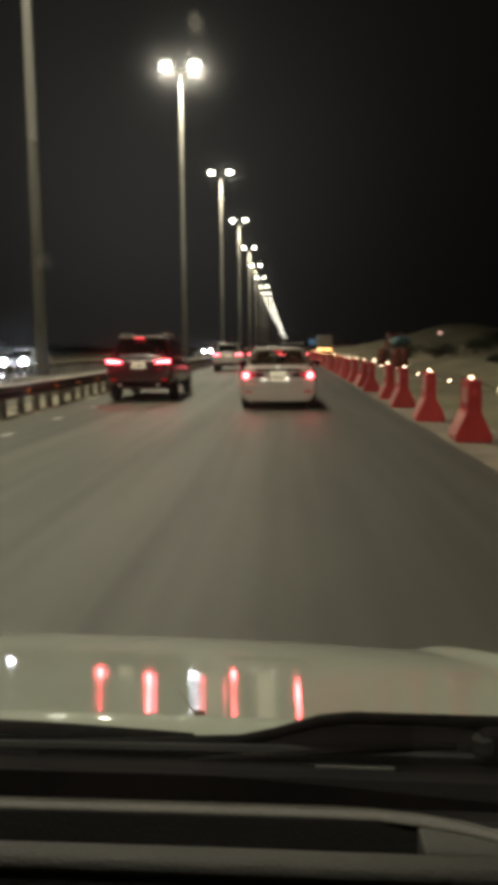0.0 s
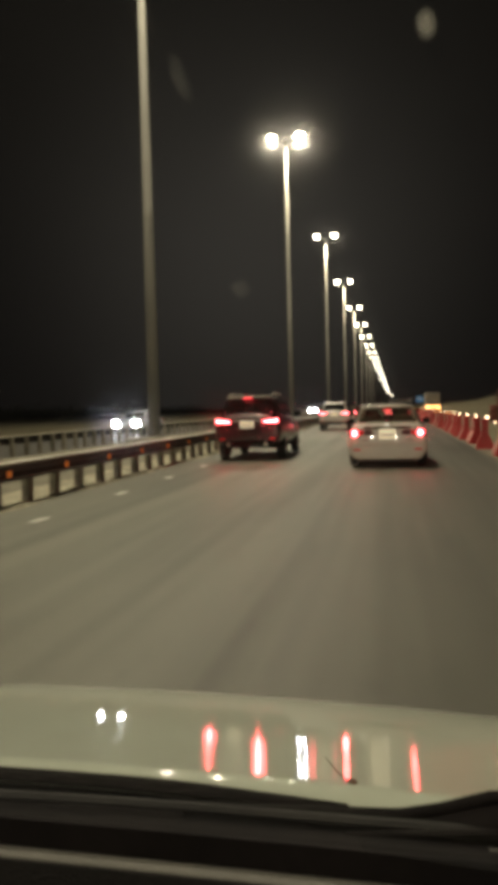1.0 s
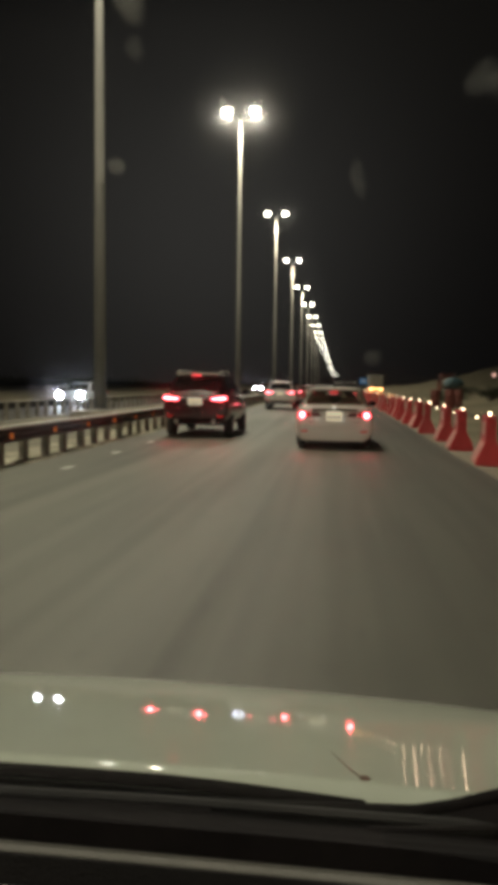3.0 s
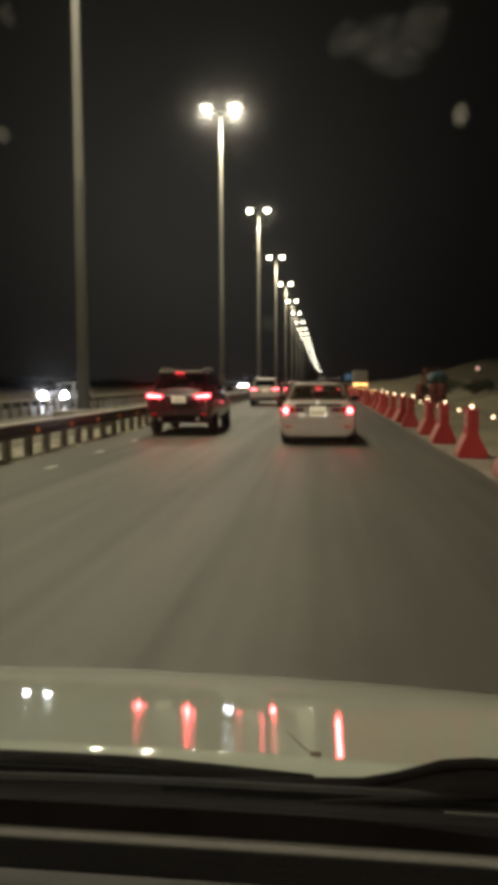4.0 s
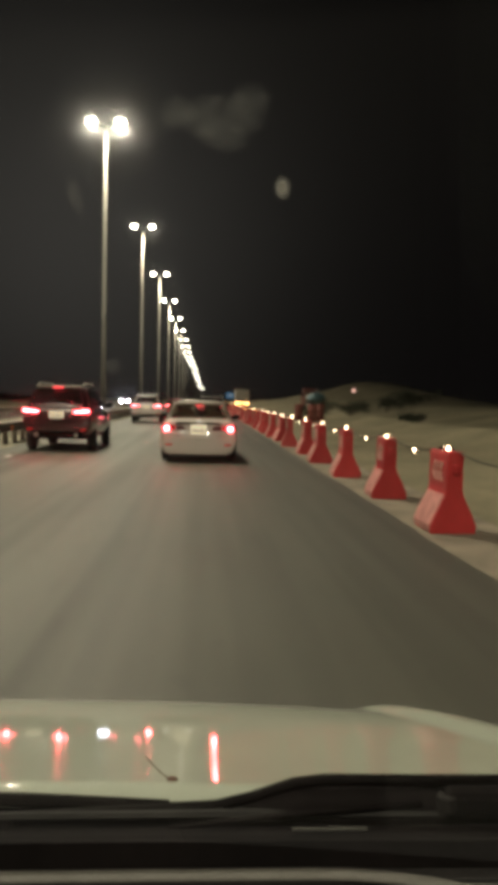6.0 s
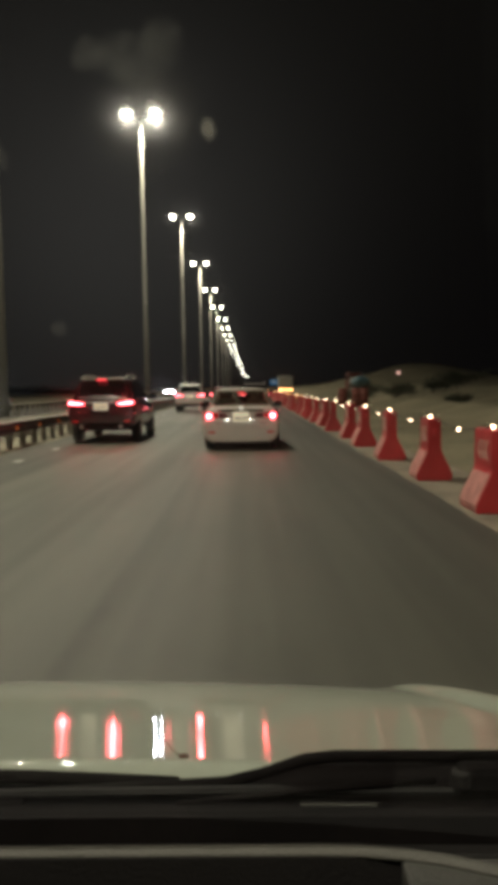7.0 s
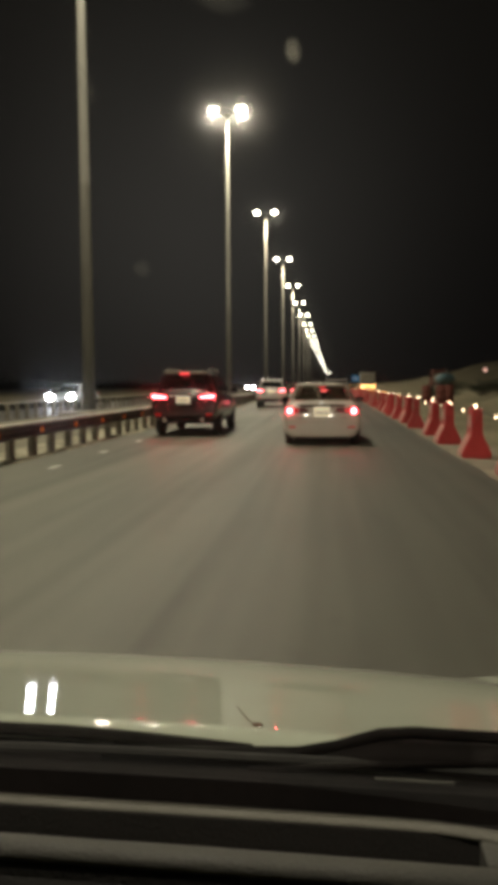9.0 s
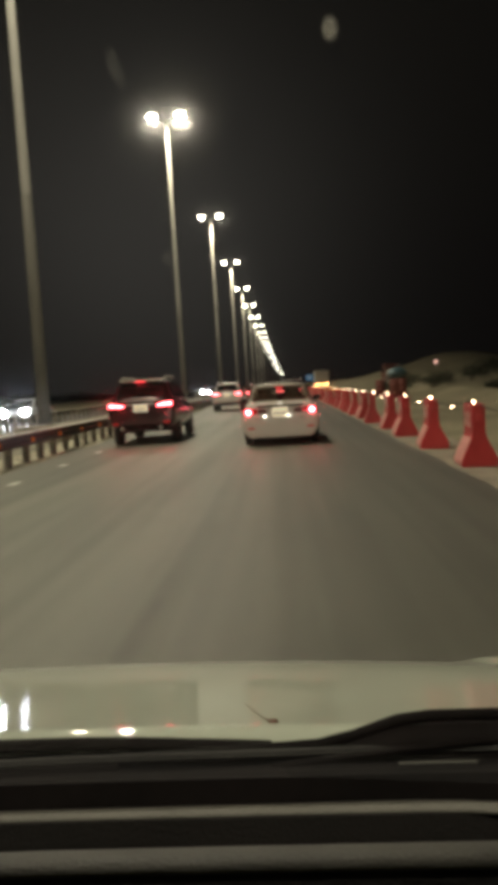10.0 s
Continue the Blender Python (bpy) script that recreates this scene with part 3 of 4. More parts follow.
# ---- street lamps ----
def street_lamp():
    lamp = thing("street_lamp", pose(LAMP_X, LAMP_Y0, 0), "tall tapered steel street lamp with two lit heads on the median", "street lamp", "street lamps along the median")
    part("plinth", box(0, 0, 0.25, 1.5, 1.9, 0.62), M_CONCRETE, lamp, "pale concrete plinth", bevel=0.04)
    part("base_plate", box(0, 0, 0.585, 0.8, 0.8, 0.045), M_GALV, lamp, bevel=0.008)
    for i in range(4):
        a = math.pi / 4 + i * math.pi / 2
        part("bolt", disc(0.46 * math.cos(a), 0.46 * math.sin(a), 0.66, 0.035, 0.11, "Z", 6), M_GALV, lamp)
    rings = []
    for z, r in ((0.6, 0.215), (1.5, 0.208), (8.0, 0.178), (8.01, 0.170), (15.0, 0.138), (15.01, 0.130), (LAMP_H - 0.45, 0.10)):
        rings.append([(r * math.cos(2 * math.pi * k / 12), r * math.sin(2 * math.pi * k / 12), z) for k in range(12)])
    part("pole", ring_loft(rings), M_GALV, lamp, "galvanised tapered pole", smooth=True)
    part("access_door", box(0.0, -0.208, 1.35, 0.2, 0.03, 0.6), M_GALV, lamp, bevel=0.01)
    part("collar", disc(0, 0, LAMP_H - 0.5, 0.17, 0.34, "Z", 12), M_GALV, lamp)
    for s in (-1, 1):
        part("arm", tube([(0, 0, LAMP_H - 0.55), (s * 0.3, 0, LAMP_H - 0.42), (s * 0.75, 0, LAMP_H - 0.14), (s * 0.95, 0, LAMP_H - 0.05)], 0.06, 8), M_GALV, lamp, smooth=True)
        head = part("lamp_head", ball(s * 1.10, 0, LAMP_H + 0.15, 0.40, 0.30, 0.15), M_LAMP_BODY, lamp, "lit lamp head", smooth=True)
        part("lens", ball(s * 1.10, 0, LAMP_H - 0.02, 0.36, 0.33, 0.30), M_LENS, head, "glowing warm-white lens", smooth=True)
    return lamp


lamp = street_lamp()
for k in list(range(-2, 0)) + list(range(1, 46)):
    y = LAMP_Y0 + LAMP_STEP * k
    bend = max(0.0, y - 1300) ** 2 / 9000.0
    copy_thing(lamp, pose(LAMP_X + bend, y, 0, 0, 0, random.uniform(-2, 2)))


# ---- red plastic road barriers and their string of bulbs ----
def barrier():
    b = thing("road_barrier", pose(3.0, 9.0, -0.06), "red plastic water-filled road barrier on the dusty shoulder", "road barrier", "row of road barriers")
    prof = [(0.275, 0.0), (0.285, 0.04), (0.285, 0.10), (0.235, 0.22), (0.160, 0.37), (0.118, 0.46), (0.105, 0.53), (0.100, 0.94), (0.085, 0.985)]
    half = prof + [(-x, z) for x, z in reversed(prof)]
    rings = []
    for y, s in ((-0.35, 0.94), (-0.33, 0.99), (-0.2, 1.0), (0.2, 1.0), (0.33, 0.99), (0.35, 0.94)):
        rings.append([(x * s, y, z * (0.995 if abs(y) > 0.34 else 1)) for x, z in half])
    part("body", ring_loft(rings), M_RED_PLASTIC, b, "red plastic body", bevel=0.012)
    rings = []
    for x, z in ((-0.290, 0.035), (-0.291, 0.10), (-0.241, 0.222), (-0.166, 0.372), (-0.124, 0.462)):
        rings.append([(x, -0.325, z), (x, 0.325, z), (x + 0.012, 0.325, z), (x + 0.012, -0.325, z)])
    part("skirt", ring_loft(rings), M_PINK_DUST, b, "dust-paled sloping skirt")
    for i in range(3):
        y = -0.13 + 0.13 * i
        bm = bmesh.new()
        for sgn in (-1, 1):
            add_box(bm, 0, 0, 0, 0.008, 0.03, 0.145, Matrix.Translation((-0.106, y, 0.73 + sgn * 0.060)) @ pose(0, 0, 0, sgn * 38))
        part("chevron", bm, M_CHEVRON, b, "faded pale chevron")
    part("filler_cap", disc(0, 0.15, 0.995, 0.05, 0.03, "Z", 12), M_BLACK, b)
    part("lug", box(0, -0.37, 0.78, 0.07, 0.06, 0.10), M_RED_PLASTIC, b, bevel=0.01)
    part("lug", box(0, 0.37, 0.62, 0.07, 0.06, 0.10), M_RED_PLASTIC, b, bevel=0.01)
    return b


proto = barrier()
BARRIER_STEP = 3.2
BARRIER_Y = [5.65 + BARRIER_STEP * k for k in range(64)]
proto.matrix_world = pose(2.98, BARRIER_Y[1], -0.06)
for k, y in enumerate(BARRIER_Y):
    if k == 1:
        continue
    copy_thing(proto, pose(2.98 + random.uniform(-0.06, 0.06), y + random.uniform(-0.15, 0.15), -0.06, 0, 0, random.uniform(-6, 6)))

string = thing("string_light", pose(0, 0, 0), "black cable with small lit warm bulbs along the barriers", "string light")
cable_pts = []
bulbs = []
for k, y in enumerate(BARRIER_Y[:-1]):
    for j in range(6):
        u = j / 6
        z = 0.955 - 4 * 0.11 * u * (1 - u) + 0.02 * noise.noise(Vector((k, u * 3, 0)))
        cable_pts.append((2.98 + 0.05 * math.sin(k * 1.7 + u), y + u * BARRIER_STEP, z))
    bulbs.append((2.95, y - 0.22 + 0.1 * math.sin(k * 2.3), 0.955))
    bulbs.append((3.02, y + 0.25, 0.95 - 0.02 * (k % 3)))
    bulbs.append((3.0, y + BARRIER_STEP * (0.45 + 0.12 * math.sin(k * 3.1)), 0.83))
part("cable", tube(cable_pts, 0.009, 5), M_CABLE, string)
bulb_mesh = {}
for i, (x, y, z) in enumerate(bulbs):
    material = M_BULB if y < 40 or i % 4 == 0 else M_AMBER
    if material.name not in bulb_mesh:
        ob = part("bulb", ball(0, 0, 0, 0.016, 0.016, 0.020, 8, 6), material, string, "small lit bulb", smooth=True)
        bulb_mesh[material.name] = ob.data
    else:
        ob = new("bulb", bulb_mesh[material.name])
        ob.parent = string
        ob["label"] = "small lit bulb"
    ob.location = (x, y, z)

# loose pale grit on the asphalt
rnd = random.Random(11)
verts, faces = [], []
for i in range(14):
    cx, cy, r = rnd.uniform(-4.6, 2.3), rnd.uniform(4.5, 40), rnd.uniform(0.006, 0.012)
    base = len(verts)
    verts += [(cx + r * math.cos(a), cy + r * math.sin(a), 0.001) for a in (0, 1.3, 2.6, 3.9, 5.2)] + [(cx + r * 0.2, cy, r * 1.1)]
    faces += [(base + k, base + (k + 1) % 5, base + 5) for k in range(5)]
me = bpy.data.meshes.new("grit")
me.from_pydata(verts, [], faces)
me.materials.append(M_PAINT)
tagged(new("grit", me), "pale loose grit scattered on the asphalt", "grit", kind="stuff")


# ---- cars ----
def body_loft(stations):
    """Lower body from stations along y: (y, bottom, top, half width at sill, at waist, at shoulder)."""
    rings = []
    for y, zb, zt, wb, wm, wt in stations:
        h = zt - zb
        half = [(wb * 0.75, zb), (wb, zb + 0.05), (wm, zb + 0.30 * h), (wm, zb + 0.62 * h), (wt, zt - 0.05), (wt - 0.10, zt)]
        rings.append([(x, y, z) for x, z in half] + [(-x, y, z) for x, z in reversed(half)])
    return ring_loft(rings)


def cabin_loft(stations):
    """Greenhouse from stations along y: (y, foot, top, half width at foot, at top)."""
    rings = []
    for y, zb, zt, wb, wt in stations:
        half = [(wb, zb), (wb + (wt - wb) * 0.55, zb + (zt - zb) * 0.55), (wt, zt - 0.05), (wt - 0.10, zt - 0.005), (wt * 0.4, zt + 0.012)]
        rings.append([(x, y, z) for x, z in half] + [(-x, y, z) for x, z in reversed(half)])
    return ring_loft(rings)


def add_wheel(parent, x, y, r, width=0.21):
    side = 1 if x > 0 else -1
    prof = [(0.0, r * 0.62), (0.015, r * 0.93), (0.045, r), (width - 0.045, r), (width - 0.015, r * 0.93), (width, r * 0.62)]
    rings = []
    for dx, rr in prof:
        rings.append([(x - side * dx, y + rr * math.cos(2 * math.pi * k / 22), r + rr * math.sin(2 * math.pi * k / 22)) for k in range(22)])
    w = part("wheel", ring_loft(rings), M_RUBBER, parent, "black rubber tyre", smooth=True)
    part("rim", disc(x - side * 0.008, y, r, r * 0.60, 0.03, "X", 20), M_BLACK, w, "black disc for the shaded well of the rim", bevel=0.01)
    for k in range(5):
        a = 2 * math.pi * k / 5
        x0, x1 = x + side * 0.006, x + side * 0.022
        p, q = Vector((math.cos(a), math.sin(a))), Vector((-math.sin(a), math.cos(a))) * 0.022
        ends = [p * r * 0.12 - q, p * r * 0.12 + q, p * r * 0.56 + q, p * r * 0.56 - q]
        part("spoke", ring_loft([[(x0, y + e.x, r + e.y) for e in ends], [(x1, y + e.x, r + e.y) for e in ends]]), M_RIM, w)
    return w


def sedan(name, m, paint, label, group="", lit="rear", stop=True):
    """A four-door saloon, tail at y = 0, nose at y = 4.5."""
    c = thing(name, m, label, "car", group)
    part("body", body_loft([
        (-0.03, 0.22, 0.86, 0.68, 0.78, 0.70), (0.0, 0.17, 0.99, 0.78, 0.87, 0.76), (0.10, 0.16, 1.045, 0.80, 0.90, 0.80),
        (0.55, 0.20, 1.05, 0.80, 0.90, 0.84), (1.2, 0.20, 0.99, 0.82, 0.90, 0.86), (2.4, 0.22, 0.96, 0.82, 0.90, 0.86),
        (3.3, 0.22, 0.95, 0.82, 0.90, 0.84), (4.0, 0.24, 0.84, 0.80, 0.89, 0.78), (4.42, 0.30, 0.72, 0.72, 0.82, 0.68), (4.5, 0.36, 0.62, 0.60, 0.70, 0.58)]),
        paint, c, smooth=True, subsurf=2)
    shell = []
    for y, z, w in ((0.93, 1.395, 0.60), (1.10, 1.435, 0.62), (1.5, 1.468, 0.625), (2.1, 1.478, 0.615), (2.5, 1.452, 0.60), (2.74, 1.405, 0.58)):
        arc = [(u * w, y, z - 0.045 * abs(u) ** 3) for u in (-1, -0.8, -0.45, 0, 0.45, 0.8, 1)]
        shell.append(arc + [(x, yy, zz - 0.045) for x, yy, zz in reversed(arc)])
    roof = part("roof", ring_loft(shell), paint, c, "white painted roof" if paint is M_WHITE_PAINT else "", smooth=True)
    part("aerial", tube([(0.0, 1.02, 1.42), (0.0, 0.94, 1.50)], 0.012, 6, 0.006), M_BLACK, roof)
    rw = part("rear_window", panel([(0.70, 0.49, 1.055), (-0.70, 0.49, 1.055), (-0.585, 0.945, 1.395), (0.585, 0.945, 1.395)], 0.006), M_TINTED, c, "tinted rear window")
    if stop:
        part("stop_lamp", box(0, 0.93, 1.345, 0.16, 0.03, 0.028), M_STOP, rw, "lit red high stop lamp")
    part("windscreen", panel([(0.575, 2.72, 1.385), (-0.575, 2.72, 1.385), (-0.69, 3.42, 0.97), (0.69, 3.42, 0.97)], 0.006), M_TINTED, c)
    part("parcel_shelf", box(0, 0.86, 1.00, 1.36, 0.52, 0.05), M_BLACK, c, "dark parcel shelf", bevel=0.01)
    for x in (-0.36, 0.36):
        seat = part("front_seat", box(x, 2.02, 1.00, 0.44, 0.14, 0.40), M_SEAT, c, "beige seat back", bevel=0.05)
        part("headrest", box(x, 2.00, 1.285, 0.26, 0.10, 0.15), M_SEAT, seat, bevel=0.04)
        bench = part("rear_seat", box(x, 1.12, 1.00, 0.60, 0.14, 0.22), M_SEAT, c, "beige seat back", bevel=0.05)
        part("headrest", box(x, 1.10, 1.155, 0.25, 0.09, 0.10), M_SEAT, bench, bevel=0.035)
    part("rear_mirror", box(0.0, 2.70, 1.30, 0.20, 0.03, 0.06), M_BLACK, c, bevel=0.01)
    for s in (-1, 1):
        part("side_window", panel([(s * 0.815, 1.0, 1.00), (s * 0.815, 3.05, 1.00), (s * 0.63, 2.45, 1.39), (s * 0.635, 1.25, 1.40)], 0.006 * s), M_TINTED, c)
        part("rear_pillar", panel([(s * 0.69, 0.44, 1.02), (s * 0.83, 1.10, 0.98), (s * 0.64, 1.36, 1.41), (s * 0.575, 0.93, 1.40)], 0.05 * s), paint, c, smooth=True, bevel=0.02)
        part("door_pillar", panel([(s * 0.822, 1.93, 0.97), (s * 0.822, 2.06, 0.97), (s * 0.635, 2.02, 1.42), (s * 0.635, 1.92, 1.42)], 0.04 * s), M_BLACK, c, bevel=0.01)
        part("front_pillar", panel([(s * 0.82, 3.05, 0.95), (s * 0.69, 3.44, 0.95), (s * 0.57, 2.70, 1.40), (s * 0.63, 2.42, 1.42)], 0.05 * s), paint, c, smooth=True, bevel=0.02)
        tl = part("tail_light", box(s * 0.68, 0.055, 0.81, 0.36, 0.17, 0.17), M_TAIL, c, "red wraparound tail light", smooth=True, bevel=0.045)
        if lit == "rear":
            part("bulb", disc(s * 0.735, -0.032, 0.805, 0.068, 0.03, "Y", 16), M_TAIL_HOT, tl, "glowing lamp")
        wedge = [(s * 0.29, -0.012, 0.775), (s * 0.51, -0.012, 0.75), (s * 0.51, -0.012, 0.875), (s * 0.35, -0.012, 0.865)]
        part("boot_lamp", ring_loft([wedge, [(x, y - 0.03, z) for x, y, z in wedge]]), M_DARK_LENS, c, "dark red lens on the boot lid", bevel=0.008)
        part("bumper_reflector", box(s * 0.68, -0.02, 0.43, 0.16, 0.03, 0.04), M_TAIL, c, "red reflector", bevel=0.008)
        mir = part("mirror", ball(s * 0.98, 2.9, 1.02, 0.12, 0.08, 0.075), M_BLACK, c, smooth=True)
        part("mirror_arm", box(s * 0.88, 2.92, 0.98, 0.10, 0.04, 0.04), M_BLACK, mir)
        hl = part("headlight", box(s * 0.64, 4.34, 0.66, 0.30, 0.16, 0.13), M_GLASS, c, bevel=0.03)
        if lit == "front":
            part("bulb", disc(s * 0.64, 4.50, 0.70, 0.18, 0.10, "Y", 16), M_HEAD, hl, "dazzling lit headlight")
        for y in (0.86, 3.5):
            add_wheel(c, s * 0.885, y, 0.315)
    boot = part("boot_shade", box(0, -0.02, 0.925, 1.06, 0.05, 0.045), M_BLACK, c, "black strip standing for the shade under the boot edge", bevel=0.008)
    part("garnish", box(0, -0.034, 0.935, 0.46, 0.02, 0.022), M_CHROME, c, "chrome bar above the plate", bevel=0.006)
    part("badge", disc(0, -0.012, 0.985, 0.045, 0.016, "Y", 16), M_CHROME, c, "small chrome badge", bevel=0.004)
    part("bumper_crease", box(0, -0.030, 0.545, 1.30, 0.03, 0.022), paint, c, bevel=0.01)
    plate = part("number_plate", box(0, -0.038, 0.785, 0.36, 0.016, 0.23), M_PLATE, c, "pale number plate with its lit look as a glow")
    for i in range(5):
        part("plate_bar", box(-0.12 + 0.06 * i, -0.048, 0.755, 0.03, 0.004, 0.08), M_PLATE_BAR, plate)
    part("bumper_lip", box(0, 0.03, 0.185, 1.24, 0.10, 0.06), M_BLACK, c, "black lower bumper", bevel=0.03)
    part("boot_seam", box(0, -0.016, 0.645, 1.16, 0.02, 0.014), M_BLACK, c)
    part("floor_pan", box(0, 2.25, 0.24, 1.5, 3.9, 0.10), M_UNDER, c)
    return c


def suv(name, m, paint, label, group="", lit="rear", bright=False, rail=M_CHROME, tall=1.0):
    """A tall five-door car, tail at y = 0, nose at y = 4.6."""
    c = thing(name, m, label, "car", group)
    part("body", body_loft([
        (-0.04, 0.50, 0.90, 0.66, 0.80, 0.78), (0.0, 0.42, 1.08, 0.78, 0.89, 0.84), (0.10, 0.38, 1.15, 0.82, 0.93, 0.86),
        (0.6, 0.34, 1.14, 0.84, 0.95, 0.89), (1.6, 0.30, 1.10, 0.86, 0.94, 0.89), (3.2, 0.30, 1.08, 0.86, 0.94, 0.88),
        (4.1, 0.34, 0.98, 0.84, 0.93, 0.82), (4.52, 0.40, 0.86, 0.76, 0.86, 0.72), (4.6, 0.46, 0.76, 0.66, 0.74, 0.62)]),
        paint, c, smooth=True, subsurf=2)
    part("cabin", cabin_loft([(0.03, 1.05, 1.12, 0.80, 0.72), (0.34, 1.05, 1.58, 0.84, 0.64), (0.6, 1.05, 1.645, 0.84, 0.62),
                              (2.0, 1.05, 1.68, 0.84, 0.62), (2.7, 1.02, 1.60, 0.83, 0.60), (3.5, 0.98, 1.05, 0.80, 0.68)]), paint, c, "roof and pillars", smooth=True, bevel=0.02)
    part("spoiler", box(0, 0.34, 1.635, 1.16, 0.30, 0.045), rail, c, "roof spoiler coloured pale for the lamp light on it", bevel=0.015)
    part("rear_window", panel([(0.66, 0.075, 1.16), (-0.66, 0.075, 1.16), (-0.555, 0.315, 1.555), (0.555, 0.315, 1.555)], 0.02), M_GLASS, c, "dark glossy rear window", bevel=0.006)
    if bright:
        part("stop_lamp", box(0, 0.195, 1.60, 0.26, 0.02, 0.03), M_STOP, c, "lit red high stop lamp")
    part("windscreen", panel([(0.58, 2.80, 1.57), (-0.58, 2.80, 1.57), (-0.70, 3.44, 1.10), (0.70, 3.44, 1.10)], 0.02), M_GLASS, c)
    for s in (-1, 1):
        part("side_window", panel([(s * 0.855, 0.55, 1.14), (s * 0.855, 3.0, 1.12), (s * 0.665, 2.6, 1.55), (s * 0.672, 0.75, 1.56)], 0.02 * s), M_GLASS, c)
        part("roof_rail", tube([(s * 0.60, 0.6, 1.66), (s * 0.60, 0.75, 1.72), (s * 0.59, 2.2, 1.73), (s * 0.58, 2.4, 1.68)], 0.02, 6), rail, c, smooth=True)
        tl = part("tail_light", box(s * 0.66, 0.06, 1.005, 0.50, 0.20, 0.15), M_TAIL, c, "red wraparound tail light", smooth=True, bevel=0.045)
        if lit == "rear":
            part("light_bar", panel([(s * 0.46, -0.048, 0.975), (s * 0.86, -0.048, 0.985), (s * 0.86, -0.048, 1.065), (s * 0.46, -0.048, 1.02)], 0.02 * s), M_TAIL_HOT, tl, "glowing red light bar")
        part("bumper_reflector", box(s * 0.70, -0.04, 0.56, 0.16, 0.03, 0.05), M_TAIL, c, "red reflector", bevel=0.008)
        mir = part("mirror", ball(s * 1.03, 2.9, 1.16, 0.13, 0.09, 0.09), M_BLACK, c, smooth=True)
        part("mirror_arm", box(s * 0.92, 2.92, 1.12, 0.10, 0.04, 0.04), M_BLACK, mir)
        hl = part("headlight", box(s * 0.66, 4.44, 0.80, 0.32, 0.16, 0.13), M_GLASS, c, bevel=0.03)
        if lit == "front":
            part("bulb", disc(s * 0.66, 4.58, 0.82, 0.18, 0.10, "Y", 16), M_HEAD, hl, "dazzling lit headlight")
        part("exhaust", disc(s * 0.52, -0.03, 0.43, 0.05, 0.10, "Y", 12), M_CHROME, c)
        for y in (0.86, 3.6):
            add_wheel(c, s * 0.935, y, 0.36, 0.24)
    part("tailgate_strip", box(0, -0.04, 1.035, 0.80, 0.03, 0.03), M_CHROME, c, "chrome strip", bevel=0.008)
    plate = part("number_plate", box(0, -0.048, 0.93, 0.38, 0.016, 0.17), M_PLATE, c, "pale number plate with its lit look as a glow")
    for i in range(5):
        part("plate_bar", box(-0.12 + 0.06 * i, -0.058, 0.915, 0.03, 0.004, 0.07), M_PLATE_BAR, plate)
    part("bumper_lip", box(0, 0.01, 0.47, 1.34, 0.12, 0.12), M_BLACK, c, "black lower bumper", bevel=0.03)
    part("floor_pan", box(0, 2.3, 0.36, 1.5, 3.9, 0.10), M_UNDER, c)
    for o in c.children:
        if not o.name.startswith("wheel"):
            o.scale.z = tall
    return c


sedan("sedan", pose(-0.14, 16.95, 0.0), M_WHITE_PAINT, "white four-door sedan with lit red tail lights ahead on the asphalt")
suv("suv", pose(-3.92, 19.7, 0.0), M_DARK_RED, "dark maroon SUV with bright red tail lights beside the guardrail", bright=True, rail=M_LIT_TOP, tall=1.07)
suv("suv", pose(-3.45, 44.0, 0.0), M_WHITE_PAINT, "white SUV with lit tail lights in the lane by the guardrail")
sedan("sedan", pose(-2.75, 70.0, 0.0), M_RED_CAR, "red sedan with lit tail lights further along the lane", stop=False)
suv("suv", pose(0.42, 43.0, 0.0), M_BLACK_CAR, "black SUV with lit tail lights ahead of the white sedan")
sedan("sedan", pose(-3.3, 96.0, 0.0), M_GREY_CAR, "silver sedan with lit tail lights far along the road", stop=False)
suv("suv", pose(0.2, 112.0, 0.0), M_GREY_CAR, "silver SUV with lit tail lights far along the road")
for x, y, kind, paint, label in ((-15.6, 46.0, sedan, M_GREY_CAR, "silver oncoming sedan with dazzling headlights"),
                                 (-16.2, 79.0, suv, M_WHITE_PAINT, "white oncoming SUV with dazzling headlights"),
                                 (-15.4, 104.0, sedan, M_WHITE_PAINT, "white oncoming sedan with dazzling headlights"),
                                 (-19.0, 128.0, suv, M_BLACK_CAR, "black oncoming SUV with dazzling headlights"),
                                 (-15.8, 152.0, sedan, M_GREY_CAR, "silver oncoming sedan with dazzling headlights")):
    kind("oncoming_car", pose(x, y, 0.0, 0, 0, 180), paint, label, "oncoming cars", lit="front")


# ---- the car that carries the camera ----
BONNET_REAR, BONNET_FRONT = 0.88, 1.66


def bonnet_z(x, y):
    """The pressing falls gently in the middle, steeper at its rear, steepest at its front."""
    long = BONNET_FRONT - BONNET_REAR
    s = (y - BONNET_REAR) / long

    def fallen(u):
        return (0.2333 + 0.0148 * x + 0.0055 * x * x) * u + (0.0937 - 0.0888 * x) * u ** 2 / 2 + 0.4809 * u ** 3 / 3 + 0.3814 * u ** 4 / 4

    z = 0.9835 - 0.0287 * x - 0.035 * x * x - long * (fallen(min(1, s) - 0.5) - fallen(-0.5))
    if s > 1:
        z -= 0.400 * (y - BONNET_FRONT) + 1.1 * (y - BONNET_FRONT) ** 1.6
    if s < 0.04:
        z -= 0.012 * ((0.04 - s) / 0.04) ** 2
    return z


carrier = thing("white_car", pose(0, 0, 0), "white car bonnet with black wipers and grey dashboard", "car")


